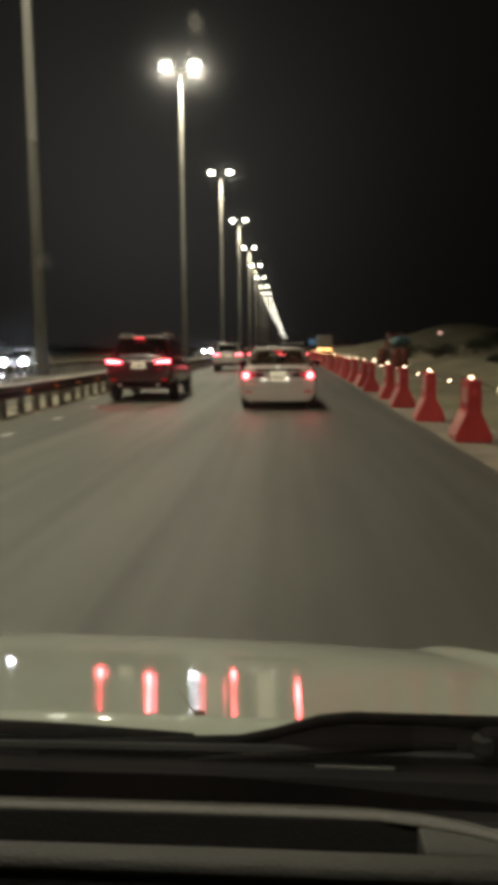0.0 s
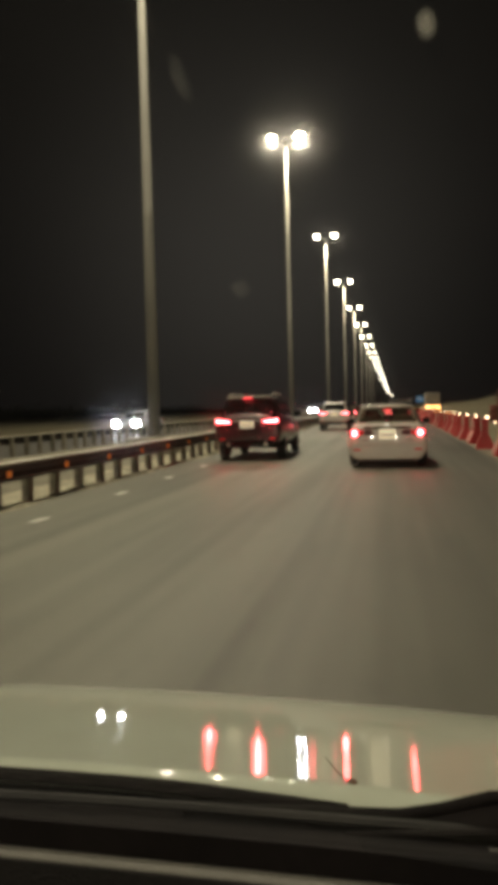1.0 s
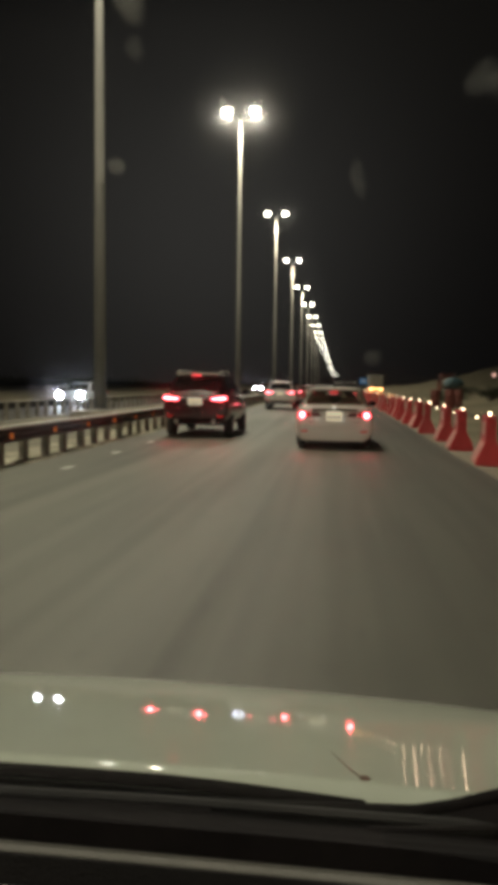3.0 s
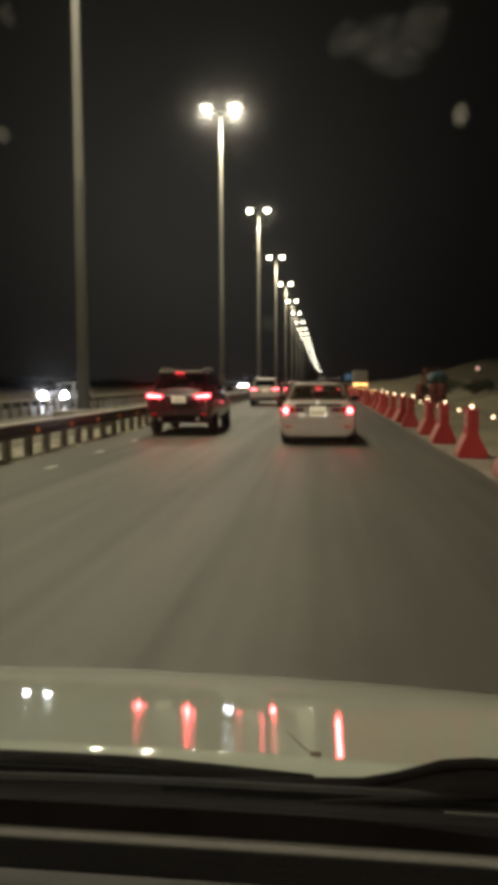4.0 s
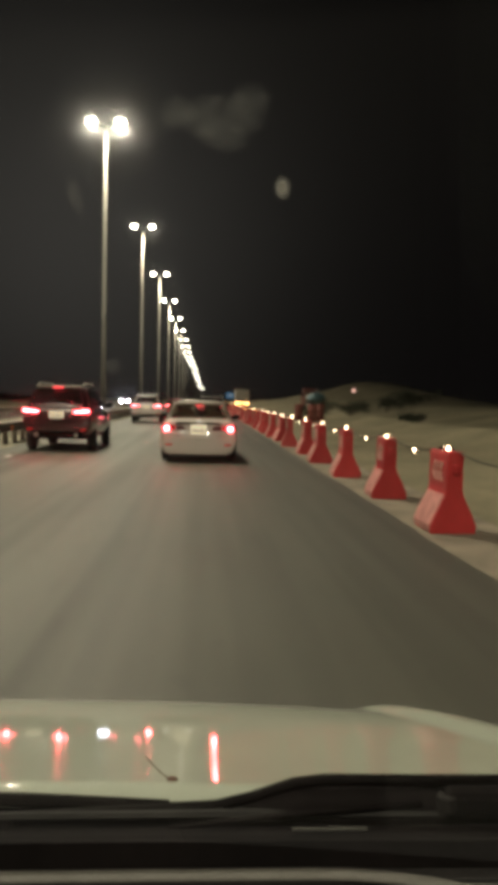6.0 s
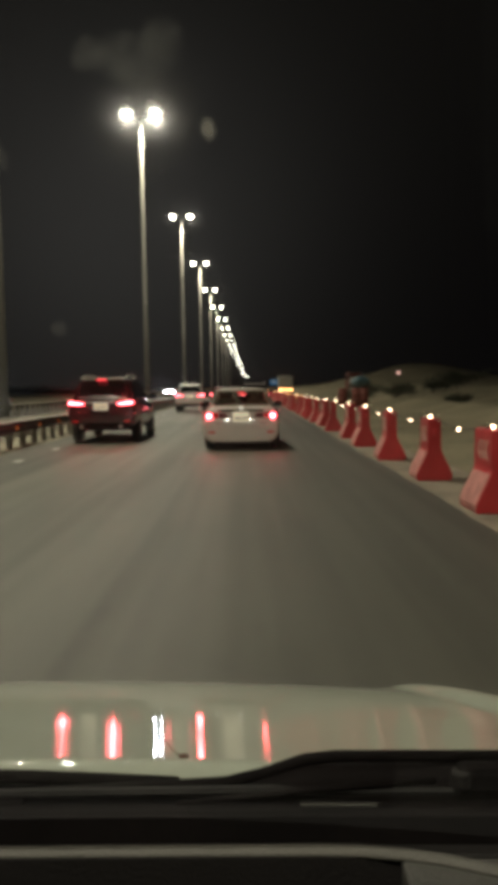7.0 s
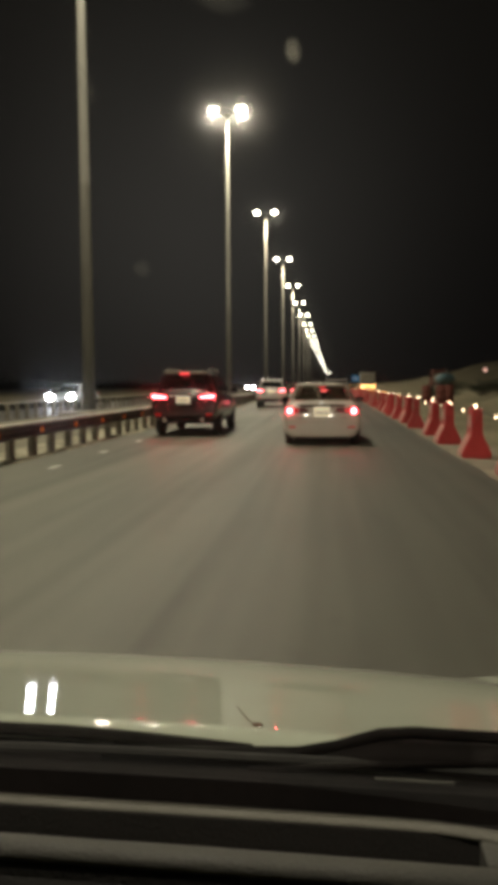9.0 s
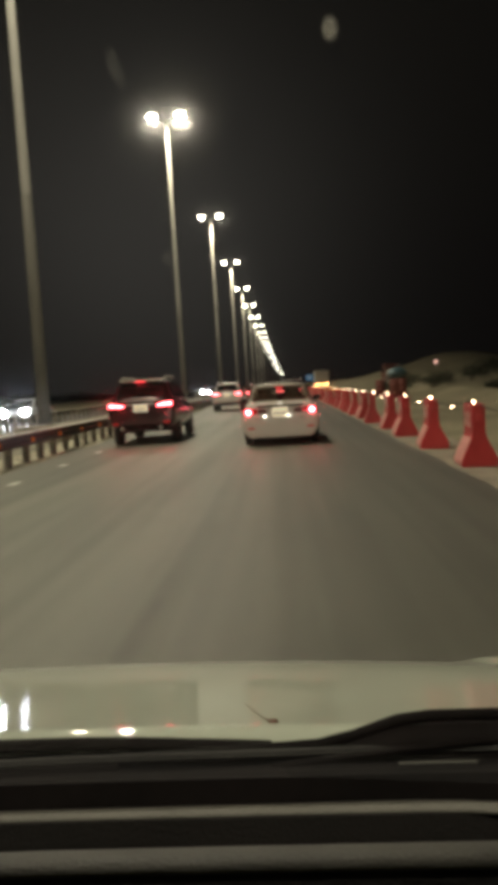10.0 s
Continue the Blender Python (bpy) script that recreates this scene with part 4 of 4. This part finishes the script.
def sheet(xs, ys, height, drop, place=None):
    """A thick pressed panel over a grid of places; place maps a grid x to the true one."""
    place = place or (lambda x, y: x)
    bm = bmesh.new()
    top = [[bm.verts.new((place(x, y), y, height(place(x, y), y))) for x in xs] for y in ys]
    low = [[bm.verts.new((place(x, y), y, height(place(x, y), y) - drop)) for x in xs] for y in ys]
    for g in (top, low):
        for a, b in zip(g, g[1:]):
            for i in range(len(xs) - 1):
                bm.faces.new((a[i], a[i + 1], b[i + 1], b[i]))
    # the walls have their own vertices, which keeps the pressed edges crisp
    for g1, g2 in ((top[0], low[0]), (top[-1], low[-1]), ([r[0] for r in top], [r[0] for r in low]), ([r[-1] for r in top], [r[-1] for r in low])):
        e1, e2 = [bm.verts.new(v.co) for v in g1], [bm.verts.new(v.co) for v in g2]
        for i in range(len(e1) - 1):
            bm.faces.new((e1[i], e1[i + 1], e2[i + 1], e2[i]))
    return bm


def steps(a, b, n):
    return [a + (b - a) * i / n for i in range(n + 1)]


bonnet_ys = steps(0.872, 0.93, 10) + steps(0.95, 1.64, 26) + steps(1.66, 2.02, 12)
def half_bonnet(y):
    """Half the bonnet's width: the shut lines run outwards to the rear."""
    return 0.74 + 0.41 * min(0.5, max(0.0, BONNET_FRONT - y)) - 0.25 * max(0.0, y - BONNET_FRONT)


part("bonnet", sheet(steps(-1, 1, 44), bonnet_ys, bonnet_z, 0.005, lambda u, y: -0.415 + u * half_bonnet(y)), M_BONNET, carrier, "glossy white bonnet", smooth=True)


def fender_z(x, y):
    u = abs(x + 0.415) - half_bonnet(y)
    rise = 0.5 - 0.5 * math.cos(min(1, max(0, u) / 0.10) * math.pi)
    return bonnet_z(x, y) + 0.017 * rise * min(1, max(0.0, (y - 0.95) / 0.4)) - 0.9 * max(0, u - 0.08) ** 2 - 0.0004


for s in (-1, 1):
    part("fender", sheet(steps(0.0006, 0.20, 14), bonnet_ys, fender_z, 0.02, lambda u, y: -0.415 + s * (half_bonnet(y) + u * min(1.0, (1.0 - half_bonnet(y)) / 0.20))), M_BONNET, carrier, "glossy white fender", smooth=True)


def extrude_x(profile, x0, x1, n, bow):
    """A profile of (y, z) drawn across the car, bowed forwards in the middle."""
    rings = []
    for x in steps(x0, x1, n):
        d = -bow * ((x + 0.415) / 0.9) ** 2
        rings.append([(x, y + d, z) for y, z in profile])
    return ring_loft(rings)


part("cowl", extrude_x([(0.885, 0.90), (0.868, 0.952), (0.845, 0.955), (0.835, 0.963), (0.815, 0.964), (0.806, 0.972), (0.790, 0.972), (0.782, 0.955), (0.782, 0.88)], -1.3, 0.47, 24, 0.012),
     M_BLACK, carrier, "black plastic cowl under the windscreen", bevel=0.003)
part("windscreen_seal", extrude_x([(0.786, 0.930), (0.786, 0.977), (0.777, 0.979), (0.770, 0.945), (0.770, 0.920)], -1.3, 0.47, 24, 0.012), M_BLACK, carrier, "black windscreen seal")
dash = part("dashboard", extrude_x([(0.766, 0.90), (0.766, 0.9535), (0.744, 0.9535), (0.742, 0.885), (0.695, 0.885), (0.693, 0.953), (0.652, 0.952),
                                   (0.640, 0.944), (0.56, 0.930), (0.40, 0.915), (0.33, 0.86), (0.32, 0.66), (0.60, 0.60), (0.755, 0.75)], -1.25, 0.44, 24, 0.012),
            M_DASH_SHADED, carrier, "dashboard coloured dark as in shade, with a long demister slot", bevel=0.002)


def lip(y0, y1, z, x0, x1, turn):
    """A lip along the slot, coloured pale for its highlight; past turn it sweeps back towards the seats."""
    rings = []
    for x in steps(x0, x1, 36):
        d = -0.012 * ((x + 0.415) / 0.9) ** 2 - 1.2 * max(0.0, x - turn) ** 2
        rings.append([(x, y0 + d, z - 0.002), (x, y0 + d - 0.002, z + 0.0025), (x, (y0 + y1) / 2 + d, z + 0.004), (x, y1 + d + 0.002, z + 0.0025), (x, y1 + d, z - 0.002)])
    return ring_loft(rings)


part("front_lip", lip(0.7655, 0.745, 0.9535, -1.24, 0.43, 0.12), M_DASH_LIT, dash, "lip in front of the slot, its highlight coloured pale", smooth=True)
part("rear_lip", lip(0.6925, 0.652, 0.9528, -1.24, 0.43, 0.40), M_DASH_LIT, dash, "lip behind the slot, its highlight coloured pale", smooth=True)
part("slot_end", extrude_x([(0.7435, 0.886), (0.7435, 0.9525), (0.6945, 0.9522), (0.6945, 0.886)], 0.195, 0.43, 6, 0.012), M_DASH, dash, "grey block closing the slot", bevel=0.004)

# rubber weather strip along the rear edge of the bonnet, thicker away from the wiper
strip_line = []
for x in steps(-1.30, -0.06, 20):
    away = min(1.0, (-0.06 - x) / 0.22)
    y = 0.872 + 0.003 * away
    strip_line.append((x, y, bonnet_z(x, y) + 0.006 * away - 0.003))
part("weather_strip", tube(strip_line, 0.009, 8), M_BLACK, carrier, "black rubber weather strip", smooth=True)

# wiper: arm, blade and knuckle lying over the rear edge of the bonnet
wiper = part("wiper", tube([(-0.52, 0.846, 0.960), (-0.20, 0.852, 0.968), (0.0, 0.862, 0.972), (0.045, 0.866, 0.980), (0.10, 0.868, 0.997), (0.14, 0.868, 1.001), (0.47, 0.862, 0.999)], 0.007, 8, 0.008),
             M_BLACK, carrier, "black wiper arm", smooth=True)
part("blade", tube([(-0.62, 0.835, 0.970), (-0.3, 0.842, 0.972), (0.05, 0.846, 0.970), (0.36, 0.846, 0.966)], 0.006, 6), M_RUBBER, wiper, "rubber wiper blade")
part("spring", tube([(0.09, 0.803, 0.975), (0.18, 0.803, 0.974)], 0.0022, 6), M_DASH, wiper, "dull wiper spring")
part("link_rod", tube([(-0.06, 0.830, 0.962), (0.10, 0.838, 0.974), (0.26, 0.846, 0.980)], 0.004, 6), M_BLACK, wiper, "thin linkage rod", smooth=True)
cover_rings = []
for x in steps(-0.03, 0.47, 26):
    # the moulded cover follows the arm's arch, with a slim gap under the arm
    rise = min(1.0, max(0.0, (x + 0.01) / 0.13))
    top = 0.967 + 0.025 * rise * rise * (3 - 2 * rise) - (0.002 if 0.12 < x < 0.26 else 0.0)
    cover_rings.append([(x, 0.884, 0.930), (x, 0.884, top - 0.005), (x, 0.864, top), (x, 0.852, top - 0.002), (x, 0.843, top - 0.014), (x, 0.842, 0.930)])
part("link_cover", ring_loft(cover_rings), M_BLACK, wiper, "black moulded cover under the arm", smooth=True)
part("knuckle", box(0.36, 0.850, 0.980, 0.15, 0.03, 0.040), M_BLACK, wiper, bevel=0.012)
part("pivot", disc(0.40, 0.842, 0.990, 0.024, 0.035, "Z", 14), M_BLACK, wiper, bevel=0.004)
part("pivot_cap", disc(0.29, 0.842, 0.984, 0.013, 0.02, "Z", 12), M_DASH_SHADED, wiper, bevel=0.003)
part("wiper", tube([(-1.22, 0.842, 0.985), (-0.95, 0.848, 0.974), (-0.45, 0.845, 0.963), (-0.25, 0.840, 0.962)], 0.008, 8), M_BLACK, carrier, "black wiper arm", smooth=True)

# a dry leaf with its stalk lies on the bonnet
leaf = thing("dry_leaf", pose(-0.058, 0.920, bonnet_z(-0.058, 0.920)), "small curled dry brown leaf lying on the white bonnet", "leaf")
part("blade", ball(0.0, 0.0, 0.0015, 0.0075, 0.006, 0.003, 12, 8), M_DRY_LEAF, leaf, smooth=True)
stalk_line = []
for u in steps(0.0, 1.0, 6):
    dx, dy = -0.004 - 0.040 * u, 0.003 + 0.115 * u ** 1.2
    stalk_line.append((dx, dy, bonnet_z(-0.058 + dx, 0.920 + dy) - bonnet_z(-0.058, 0.920) + 0.0012))
part("stalk", tube(stalk_line, 0.0009, 5, 0.0004), M_DRY_LEAF, leaf, "thin reddish stalk")

# windscreen with dried water marks, lit by the lamps
def screen_at(x, u):
    """A place on the windscreen: u runs from its foot to the roof."""
    bow = ((x + 0.415) / 0.8) ** 2
    return Vector((x, 0.80 - 0.49 * u - 0.05 * bow * (1 - 0.4 * u), 0.965 + 0.72 * u + 0.035 * math.sin(math.pi * u)))


def windscreen_glass(xs, us, thick):
    """A curved pane with a true thickness."""
    bm = bmesh.new()
    face = [[bm.verts.new(screen_at(x, u)) for x in xs] for u in us]
    back = [[bm.verts.new(screen_at(x, u) - Vector((0, 0.82, 0.57)) * thick) for x in xs] for u in us]
    for g in (face, back):
        for a, b in zip(g, g[1:]):
            for i in range(len(xs) - 1):
                bm.faces.new((a[i], a[i + 1], b[i + 1], b[i]))
    for p, q in ((face[0], back[0]), (face[-1], back[-1]), ([r[0] for r in face], [r[0] for r in back]), ([r[-1] for r in face], [r[-1] for r in back])):
        for i in range(len(p) - 1):
            bm.faces.new((p[i], p[i + 1], q[i + 1], q[i]))
    return bm


screen = part("windscreen", windscreen_glass(steps(-1.20, 0.37, 24), steps(0.0, 1.1, 16), 0.005), M_SCREEN, carrier, "clear curved windscreen glass", smooth=True)
screen.visible_shadow = False


def water_mark(x, u, w, h, material, turn, label):
    """A thin dried splash on the outside of the glass."""
    foot = screen_at(x, u)
    along = (screen_at(x, u + 0.02) - screen_at(x, u - 0.02)).normalized()
    side = Vector((1, 0, 0))
    bm = ball(0, 0, 0, 0.5, 0.5, 0.5, 20, 12)
    ob = part("water_mark", bm, material, screen, label, smooth=True)
    face = Matrix((side, along, side.cross(along))).transposed().to_4x4()
    ob.matrix_basis = Matrix.Translation(foot + Vector((0, 0.0016, 0.001))) @ face @ pose(0, 0, 0, 0, 0, turn) @ Matrix.Diagonal((w, h, 0.0012, 1))


for x, u, w, h, turn, material, label in ((0.016, 0.864, 0.0125, 0.018, 8, M_MARK, "small pale dried water mark"),
                                         (-0.006, 0.915, 0.034, 0.040, -25, M_SMEAR, "faint cloudy smear"),
                                         (-0.026, 0.911, 0.046, 0.030, 12, M_SMEAR, "faint cloudy smear"),
                                         (-0.042, 0.912, 0.030, 0.022, 40, M_SMEAR, "faint cloudy smear"),
                                         (-0.018, 0.898, 0.044, 0.022, -8, M_SMEAR, "faint cloudy smear"),
                                         (-0.206, 0.966, 0.022, 0.036, 12, M_MARK_THIN, "thin dried water mark"),
                                         (-0.206, 0.938, 0.014, 0.018, 0, M_MARK_FAINT, "faint dried water mark"),
                                         (-0.226, 0.866, 0.015, 0.014, 0, M_MARK_THIN, "thin dried water mark"),
                                         (-0.098, 0.853, 0.013, 0.032, 12, M_MARK_FAINT, "faint dried water mark"),
                                         (-0.085, 0.712, 0.018, 0.018, 0, M_MARK_FAINT, "faint dried water mark")):
    water_mark(x, u, w, h, material, turn, label)

# the closed body behind the camera
part("roof", sheet(steps(-1.05, 0.22, 10), steps(-2.3, 0.27, 10), lambda x, y: 1.80 - 0.05 * ((x + 0.415) / 0.63) ** 2 - 0.02 * (y + 1.1) ** 2, 0.04), M_BONNET, carrier, "white roof", smooth=True)
for s in (-1, 1):
    x = -0.415 + s * 0.92
    part("side_panel", panel([(x, 0.80, 0.62), (x, 1.98, 0.50), (x, 1.98, 0.56), (x, 0.80, 0.90)], 0.04 * s), M_BONNET, carrier, bevel=0.01)
    part("door_panel", box(x, -0.75, 0.66, 0.06, 3.1, 0.72), M_BONNET, carrier, bevel=0.02)
    part("pillar", tube([(x - s * 0.02, 0.76, 0.98), (x - s * 0.14, 0.46, 1.40), (x - s * 0.26, 0.22, 1.73)], 0.03, 8), M_BONNET, carrier, smooth=True)
    part("pillar", tube([(x, -1.0, 1.0), (x - s * 0.28, -1.0, 1.74)], 0.035, 8), M_BONNET, carrier, smooth=True)
    part("pillar", tube([(x, -2.25, 1.0), (x - s * 0.28, -2.1, 1.72)], 0.05, 8), M_BONNET, carrier, smooth=True)
    for y in (1.22, -1.5):
        add_wheel(carrier, -0.415 + s * 0.90, y, 0.35, 0.22)
part("tailgate", box(-0.415, -2.36, 0.72, 1.80, 0.08, 0.75), M_BONNET, carrier, bevel=0.03)
part("floor_pan", box(-0.415, -0.3, 0.32, 1.6, 4.0, 0.08), M_UNDER, carrier)
part("grille", box(-0.415, 1.98, 0.44, 1.5, 0.10, 0.28), M_BLACK, carrier, bevel=0.03)
part("bumper", box(-0.415, 2.04, 0.40, 1.70, 0.16, 0.24), M_BONNET, carrier, bevel=0.05)


# ---- beyond the barriers ----
def oval(y, s):
    return [(1.14 * s * math.cos(2 * math.pi * k / 24), y, 1.86 + 0.74 * s * math.sin(2 * math.pi * k / 24)) for k in range(24)]


def tanker():
    t = thing("tank_truck", pose(17.0, 108.0, sand_height(17.0, 110), 0, 0, 13), "parked tank truck with pale blue and white tank and orange cab", "truck")
    part("chassis", box(0, 2.4, 0.82, 0.8, 4.8, 0.18), M_BLACK, t, bevel=0.02)
    tank = part("tank", ring_loft([oval(y, s) for y, s in ((0.10, 0.45), (0.16, 0.8), (0.34, 0.97), (0.42, 1.0), (2.0, 1.0))]), M_TANK_BLUE, t, "pale blue oval tank", smooth=True)
    part("tank_front", ring_loft([oval(y, s) for y, s in ((1.99, 1.01), (2.75, 1.01), (2.98, 0.86), (3.06, 0.5))]), M_TANK_WHITE, tank, "white front part of the tank", smooth=True)
    for y in (0.7, 1.4):
        part("band", ring_loft([oval(y, 1.012), oval(y + 0.05, 1.012)]), M_GALV, tank)
    part("rear_rib", box(0, 0.085, 1.86, 0.05, 0.05, 1.1), M_TANK_BLUE, tank, bevel=0.01)
    part("manhole", disc(0, 1.4, 2.65, 0.26, 0.16, "Z", 16), M_TANK_BLUE, tank)
    part("walkway", box(0, 1.4, 2.62, 0.45, 2.0, 0.04), M_GALV, tank)
    for x in (-1.12, -0.80):
        part("ladder_rail", tube([(x, 3.12, 0.7), (x, 3.12, 2.75)], 0.035, 6), M_TANK_WHITE, t)
    for i in range(6):
        part("rung", tube([(-1.12, 3.12, 0.9 + 0.3 * i), (-0.80, 3.12, 0.9 + 0.3 * i)], 0.02, 6), M_TANK_WHITE, t)
    cab = part("cab", ring_loft([[(-1.14, y, 0.6), (1.14, y, 0.6), (1.14, y, zt), (-1.14, y, zt)] for y, zt in ((3.28, 2.82), (3.35, 2.92), (4.2, 2.92), (4.7, 2.1), (4.75, 0.9))]), M_TRUCK_ORANGE, t, "orange cab", bevel=0.06)
    part("roof_rack", box(0, 3.75, 3.08, 2.2, 0.9, 0.26), M_DRUM, cab, "dark roof box", bevel=0.06)
    part("rear_window", box(0.35, 3.275, 2.66, 0.9, 0.03, 0.26), M_GLASS, cab)
    part("windscreen", panel([(0.98, 4.28, 2.82), (-0.98, 4.28, 2.82), (-0.98, 4.67, 2.17), (0.98, 4.67, 2.17)], 0.03), M_GLASS, cab)
    part("side_window", panel([(-1.15, 3.6, 2.0), (-1.15, 4.3, 2.0), (-1.15, 4.15, 2.65), (-1.15, 3.6, 2.65)], 0.02), M_GLASS, cab)
    part("exhaust_stack", tube([(0.98, 3.18, 0.9), (0.98, 3.18, 3.25)], 0.07, 8), M_TANK_WHITE, t)
    part("bumper", box(0, 0.05, 0.72, 2.2, 0.12, 0.18), M_TANK_WHITE, t, bevel=0.02)
    for s in (-1, 1):
        part("mudguard", box(s * 0.9, 1.0, 1.06, 0.40, 1.15, 0.05), M_BLACK, t)
        part("side_tank", box(s * 0.9, 2.3, 0.80, 0.35, 0.8, 0.40), M_TANK_WHITE, t, bevel=0.05)
        for y in (1.0, 4.0):
            add_wheel(t, s * 1.1, y, 0.48, 0.30)
    return t


tanker()

signal = thing("warning_lamp", pose(22.5, 110.0, sand_height(22.5, 110)), "round pinkish lit warning lamp on a post", "lamp")
part("post", tube([(0, 0, 0), (0, 0, 2.0)], 0.035, 8), M_GALV, signal, smooth=True)
part("foot", disc(0, 0, 0.03, 0.28, 0.06, "Z", 16), M_BLACK, signal)
hood = part("housing", disc(0, 0.06, 2.2, 0.36, 0.12, "Y", 24), M_BLACK, signal, bevel=0.02)
M_SIGNAL = mat("pink_signal_lens", (0.9, 0.5, 0.4), 0.4, vary=0, bump=0, emit=(1.0, 0.55, 0.42), emit_strength=0.9)
part("lens", disc(0, -0.02, 2.2, 0.32, 0.05, "Y", 24), M_SIGNAL, hood, "glowing pinkish lens")


def box_truck():
    t = thing("box_truck", pose(6.6, 128.0, sand_height(6.6, 128)), "white box truck parked far along the works", "truck")
    part("box", box(0, 2.4, 2.2, 2.4, 4.6, 2.3), M_TANK_WHITE, t, "white cargo box", bevel=0.05)
    part("chassis", box(0, 3.0, 0.8, 1.0, 6.2, 0.25), M_BLACK, t)
    part("cab", box(0, 5.6, 1.7, 2.2, 1.5, 2.0), M_TANK_WHITE, t, bevel=0.12)
    part("tail_board", box(0, 0.08, 0.92, 2.3, 0.08, 0.24), M_AMBER, t, "lit amber tail board")
    for s in (-1, 1):
        for y in (1.3, 5.4):
            add_wheel(t, s * 1.1, y, 0.48, 0.3)


box_truck()

sign = thing("road_sign", pose(4.9, 140.0, -0.05), "small blue road sign on two posts beside the road", "road sign")
for s in (-1, 1):
    part("post", tube([(s * 0.45, 0, 0), (s * 0.45, 0, 2.6)], 0.04, 8), M_GALV, sign)
plate = part("panel", box(0, -0.06, 2.35, 1.35, 0.04, 1.1), M_SIGN_BLUE, sign, "blue sign panel", bevel=0.02)
for i, w in enumerate((0.8, 0.5)):
    part("bar", box(0, -0.085, 2.55 - 0.35 * i, w, 0.006, 0.12), M_PAINT, plate, "white bar")


def scrub(m, r, h, count, seed, label):
    """A low desert bush: forked stems and many small leaves."""
    rnd = random.Random(seed)
    b = thing("bush", m, label, "bush", "bushes on the sand")
    stems, leaves = bmesh.new(), []
    tips = []
    for i in range(9):
        a, q = rnd.uniform(0, 6.28), rnd.uniform(0.3, 1.0)
        tip = Vector((r * q * math.cos(a), r * q * math.sin(a), h * rnd.uniform(0.5, 1.0)))
        mid = tip * 0.5 + Vector((rnd.uniform(-.1, .1), rnd.uniform(-.1, .1), 0.1 * h))
        s = tube([(0, 0, -0.05), mid, tip], 0.03, 5, 0.008)
        me = bpy.data.meshes.new("stem_piece")
        s.to_mesh(me)
        s.free()
        stems.from_mesh(me)
        bpy.data.meshes.remove(me)
        tips += [mid, tip, tip * 0.8]
    part("stems", stems, M_BARK, b)
    verts, faces = [], []
    for i in range(count):
        t = rnd.choice(tips)
        p = t + Vector((rnd.gauss(0, r * 0.2), rnd.gauss(0, r * 0.2), rnd.gauss(0, h * 0.13)))
        p.z = max(0.02, p.z)
        q = Euler((rnd.uniform(0, 6), rnd.uniform(0, 6), rnd.uniform(0, 6))).to_matrix()
        s = rnd.uniform(0.05, 0.12) * max(1, r * 0.7)
        k = len(verts)
        for v in ((-s, 0, 0), (0, -s * 0.4, 0.01), (s, 0, 0), (0, s * 0.4, 0.01)):
            verts.append(p + q @ Vector(v))
        faces.append((k, k + 1, k + 2, k + 3))
    me = bpy.data.meshes.new("leaves")
    me.from_pydata(verts, [], faces)
    me.materials.append(M_LEAF)
    o = new("leaves", me)
    o.parent = b
    return b


for i, (x, y, r, h) in enumerate(((8.6, 58, 1.3, 0.9), (11.0, 55, 1.6, 1.0), (13.5, 48, 1.0, 0.7), (20.0, 80, 2.4, 1.6), (28.0, 96, 3.0, 1.8), (12.5, 78, 1.5, 1.4))):
    scrub(pose(x, y, sand_height(x, y)), r, h, 900, i, "dark low scrub bush on pale sand")


def drum():
    d = thing("drum", pose(7.4, 50, sand_height(7.4, 50)), "weathered dark red drum standing on the sand", "drum", "drums on the sand")
    rings = []
    for z, r in ((0, 0.30), (0.03, 0.32), (0.4, 0.32), (0.42, 0.335), (0.44, 0.32), (0.8, 0.32), (0.82, 0.335), (0.84, 0.32), (1.2, 0.32), (1.23, 0.30)):
        rings.append([(r * math.cos(2 * math.pi * k / 18), r * math.sin(2 * math.pi * k / 18), z) for k in range(18)])
    part("shell", ring_loft(rings), M_DRUM, d, smooth=True)
    part("cap", disc(0.12, 0, 1.24, 0.05, 0.04, "Z", 10), M_BLACK, d)
    return d


d0 = drum()
for x, y in ((8.3, 52.5), (7.1, 55.0)):
    copy_thing(d0, pose(x, y, sand_height(x, y) - 0.02, 0, 0, 40))


def far_woods():
    """A dark line of trees and scrub along the far side of the opposite road."""
    rnd = random.Random(5)
    verts, faces = [], []
    for i in range(230):
        y = rnd.uniform(20, 420)
        x = -62 - rnd.uniform(0, 30) - y * 0.10
        h = 1.2 + 4.2 * abs(noise.noise(Vector((y * 0.03, 0, 0)))) + rnd.uniform(0, 1.2)
        for j in range(70):
            p = Vector((x + rnd.gauss(0, 2.6), y + rnd.gauss(0, 2.6), abs(rnd.gauss(0.45, 0.3)) * h))
            q = Euler((rnd.uniform(0, 6), rnd.uniform(0, 6), rnd.uniform(0, 6))).to_matrix()
            s = rnd.uniform(0.2, 0.5)
            k = len(verts)
            for v in ((-s, 0, 0), (0, -s * 0.5, 0.05), (s, 0, 0), (0, s * 0.5, 0.05)):
                verts.append(p + q @ Vector(v))
            faces.append((k, k + 1, k + 2, k + 3))
    me = bpy.data.meshes.new("far_woods")
    me.from_pydata(verts, [], faces)
    me.materials.append(M_LEAF)
    tagged(new("far_woods", me), "dark distant line of trees and scrub", "trees", kind="stuff")


far_woods()
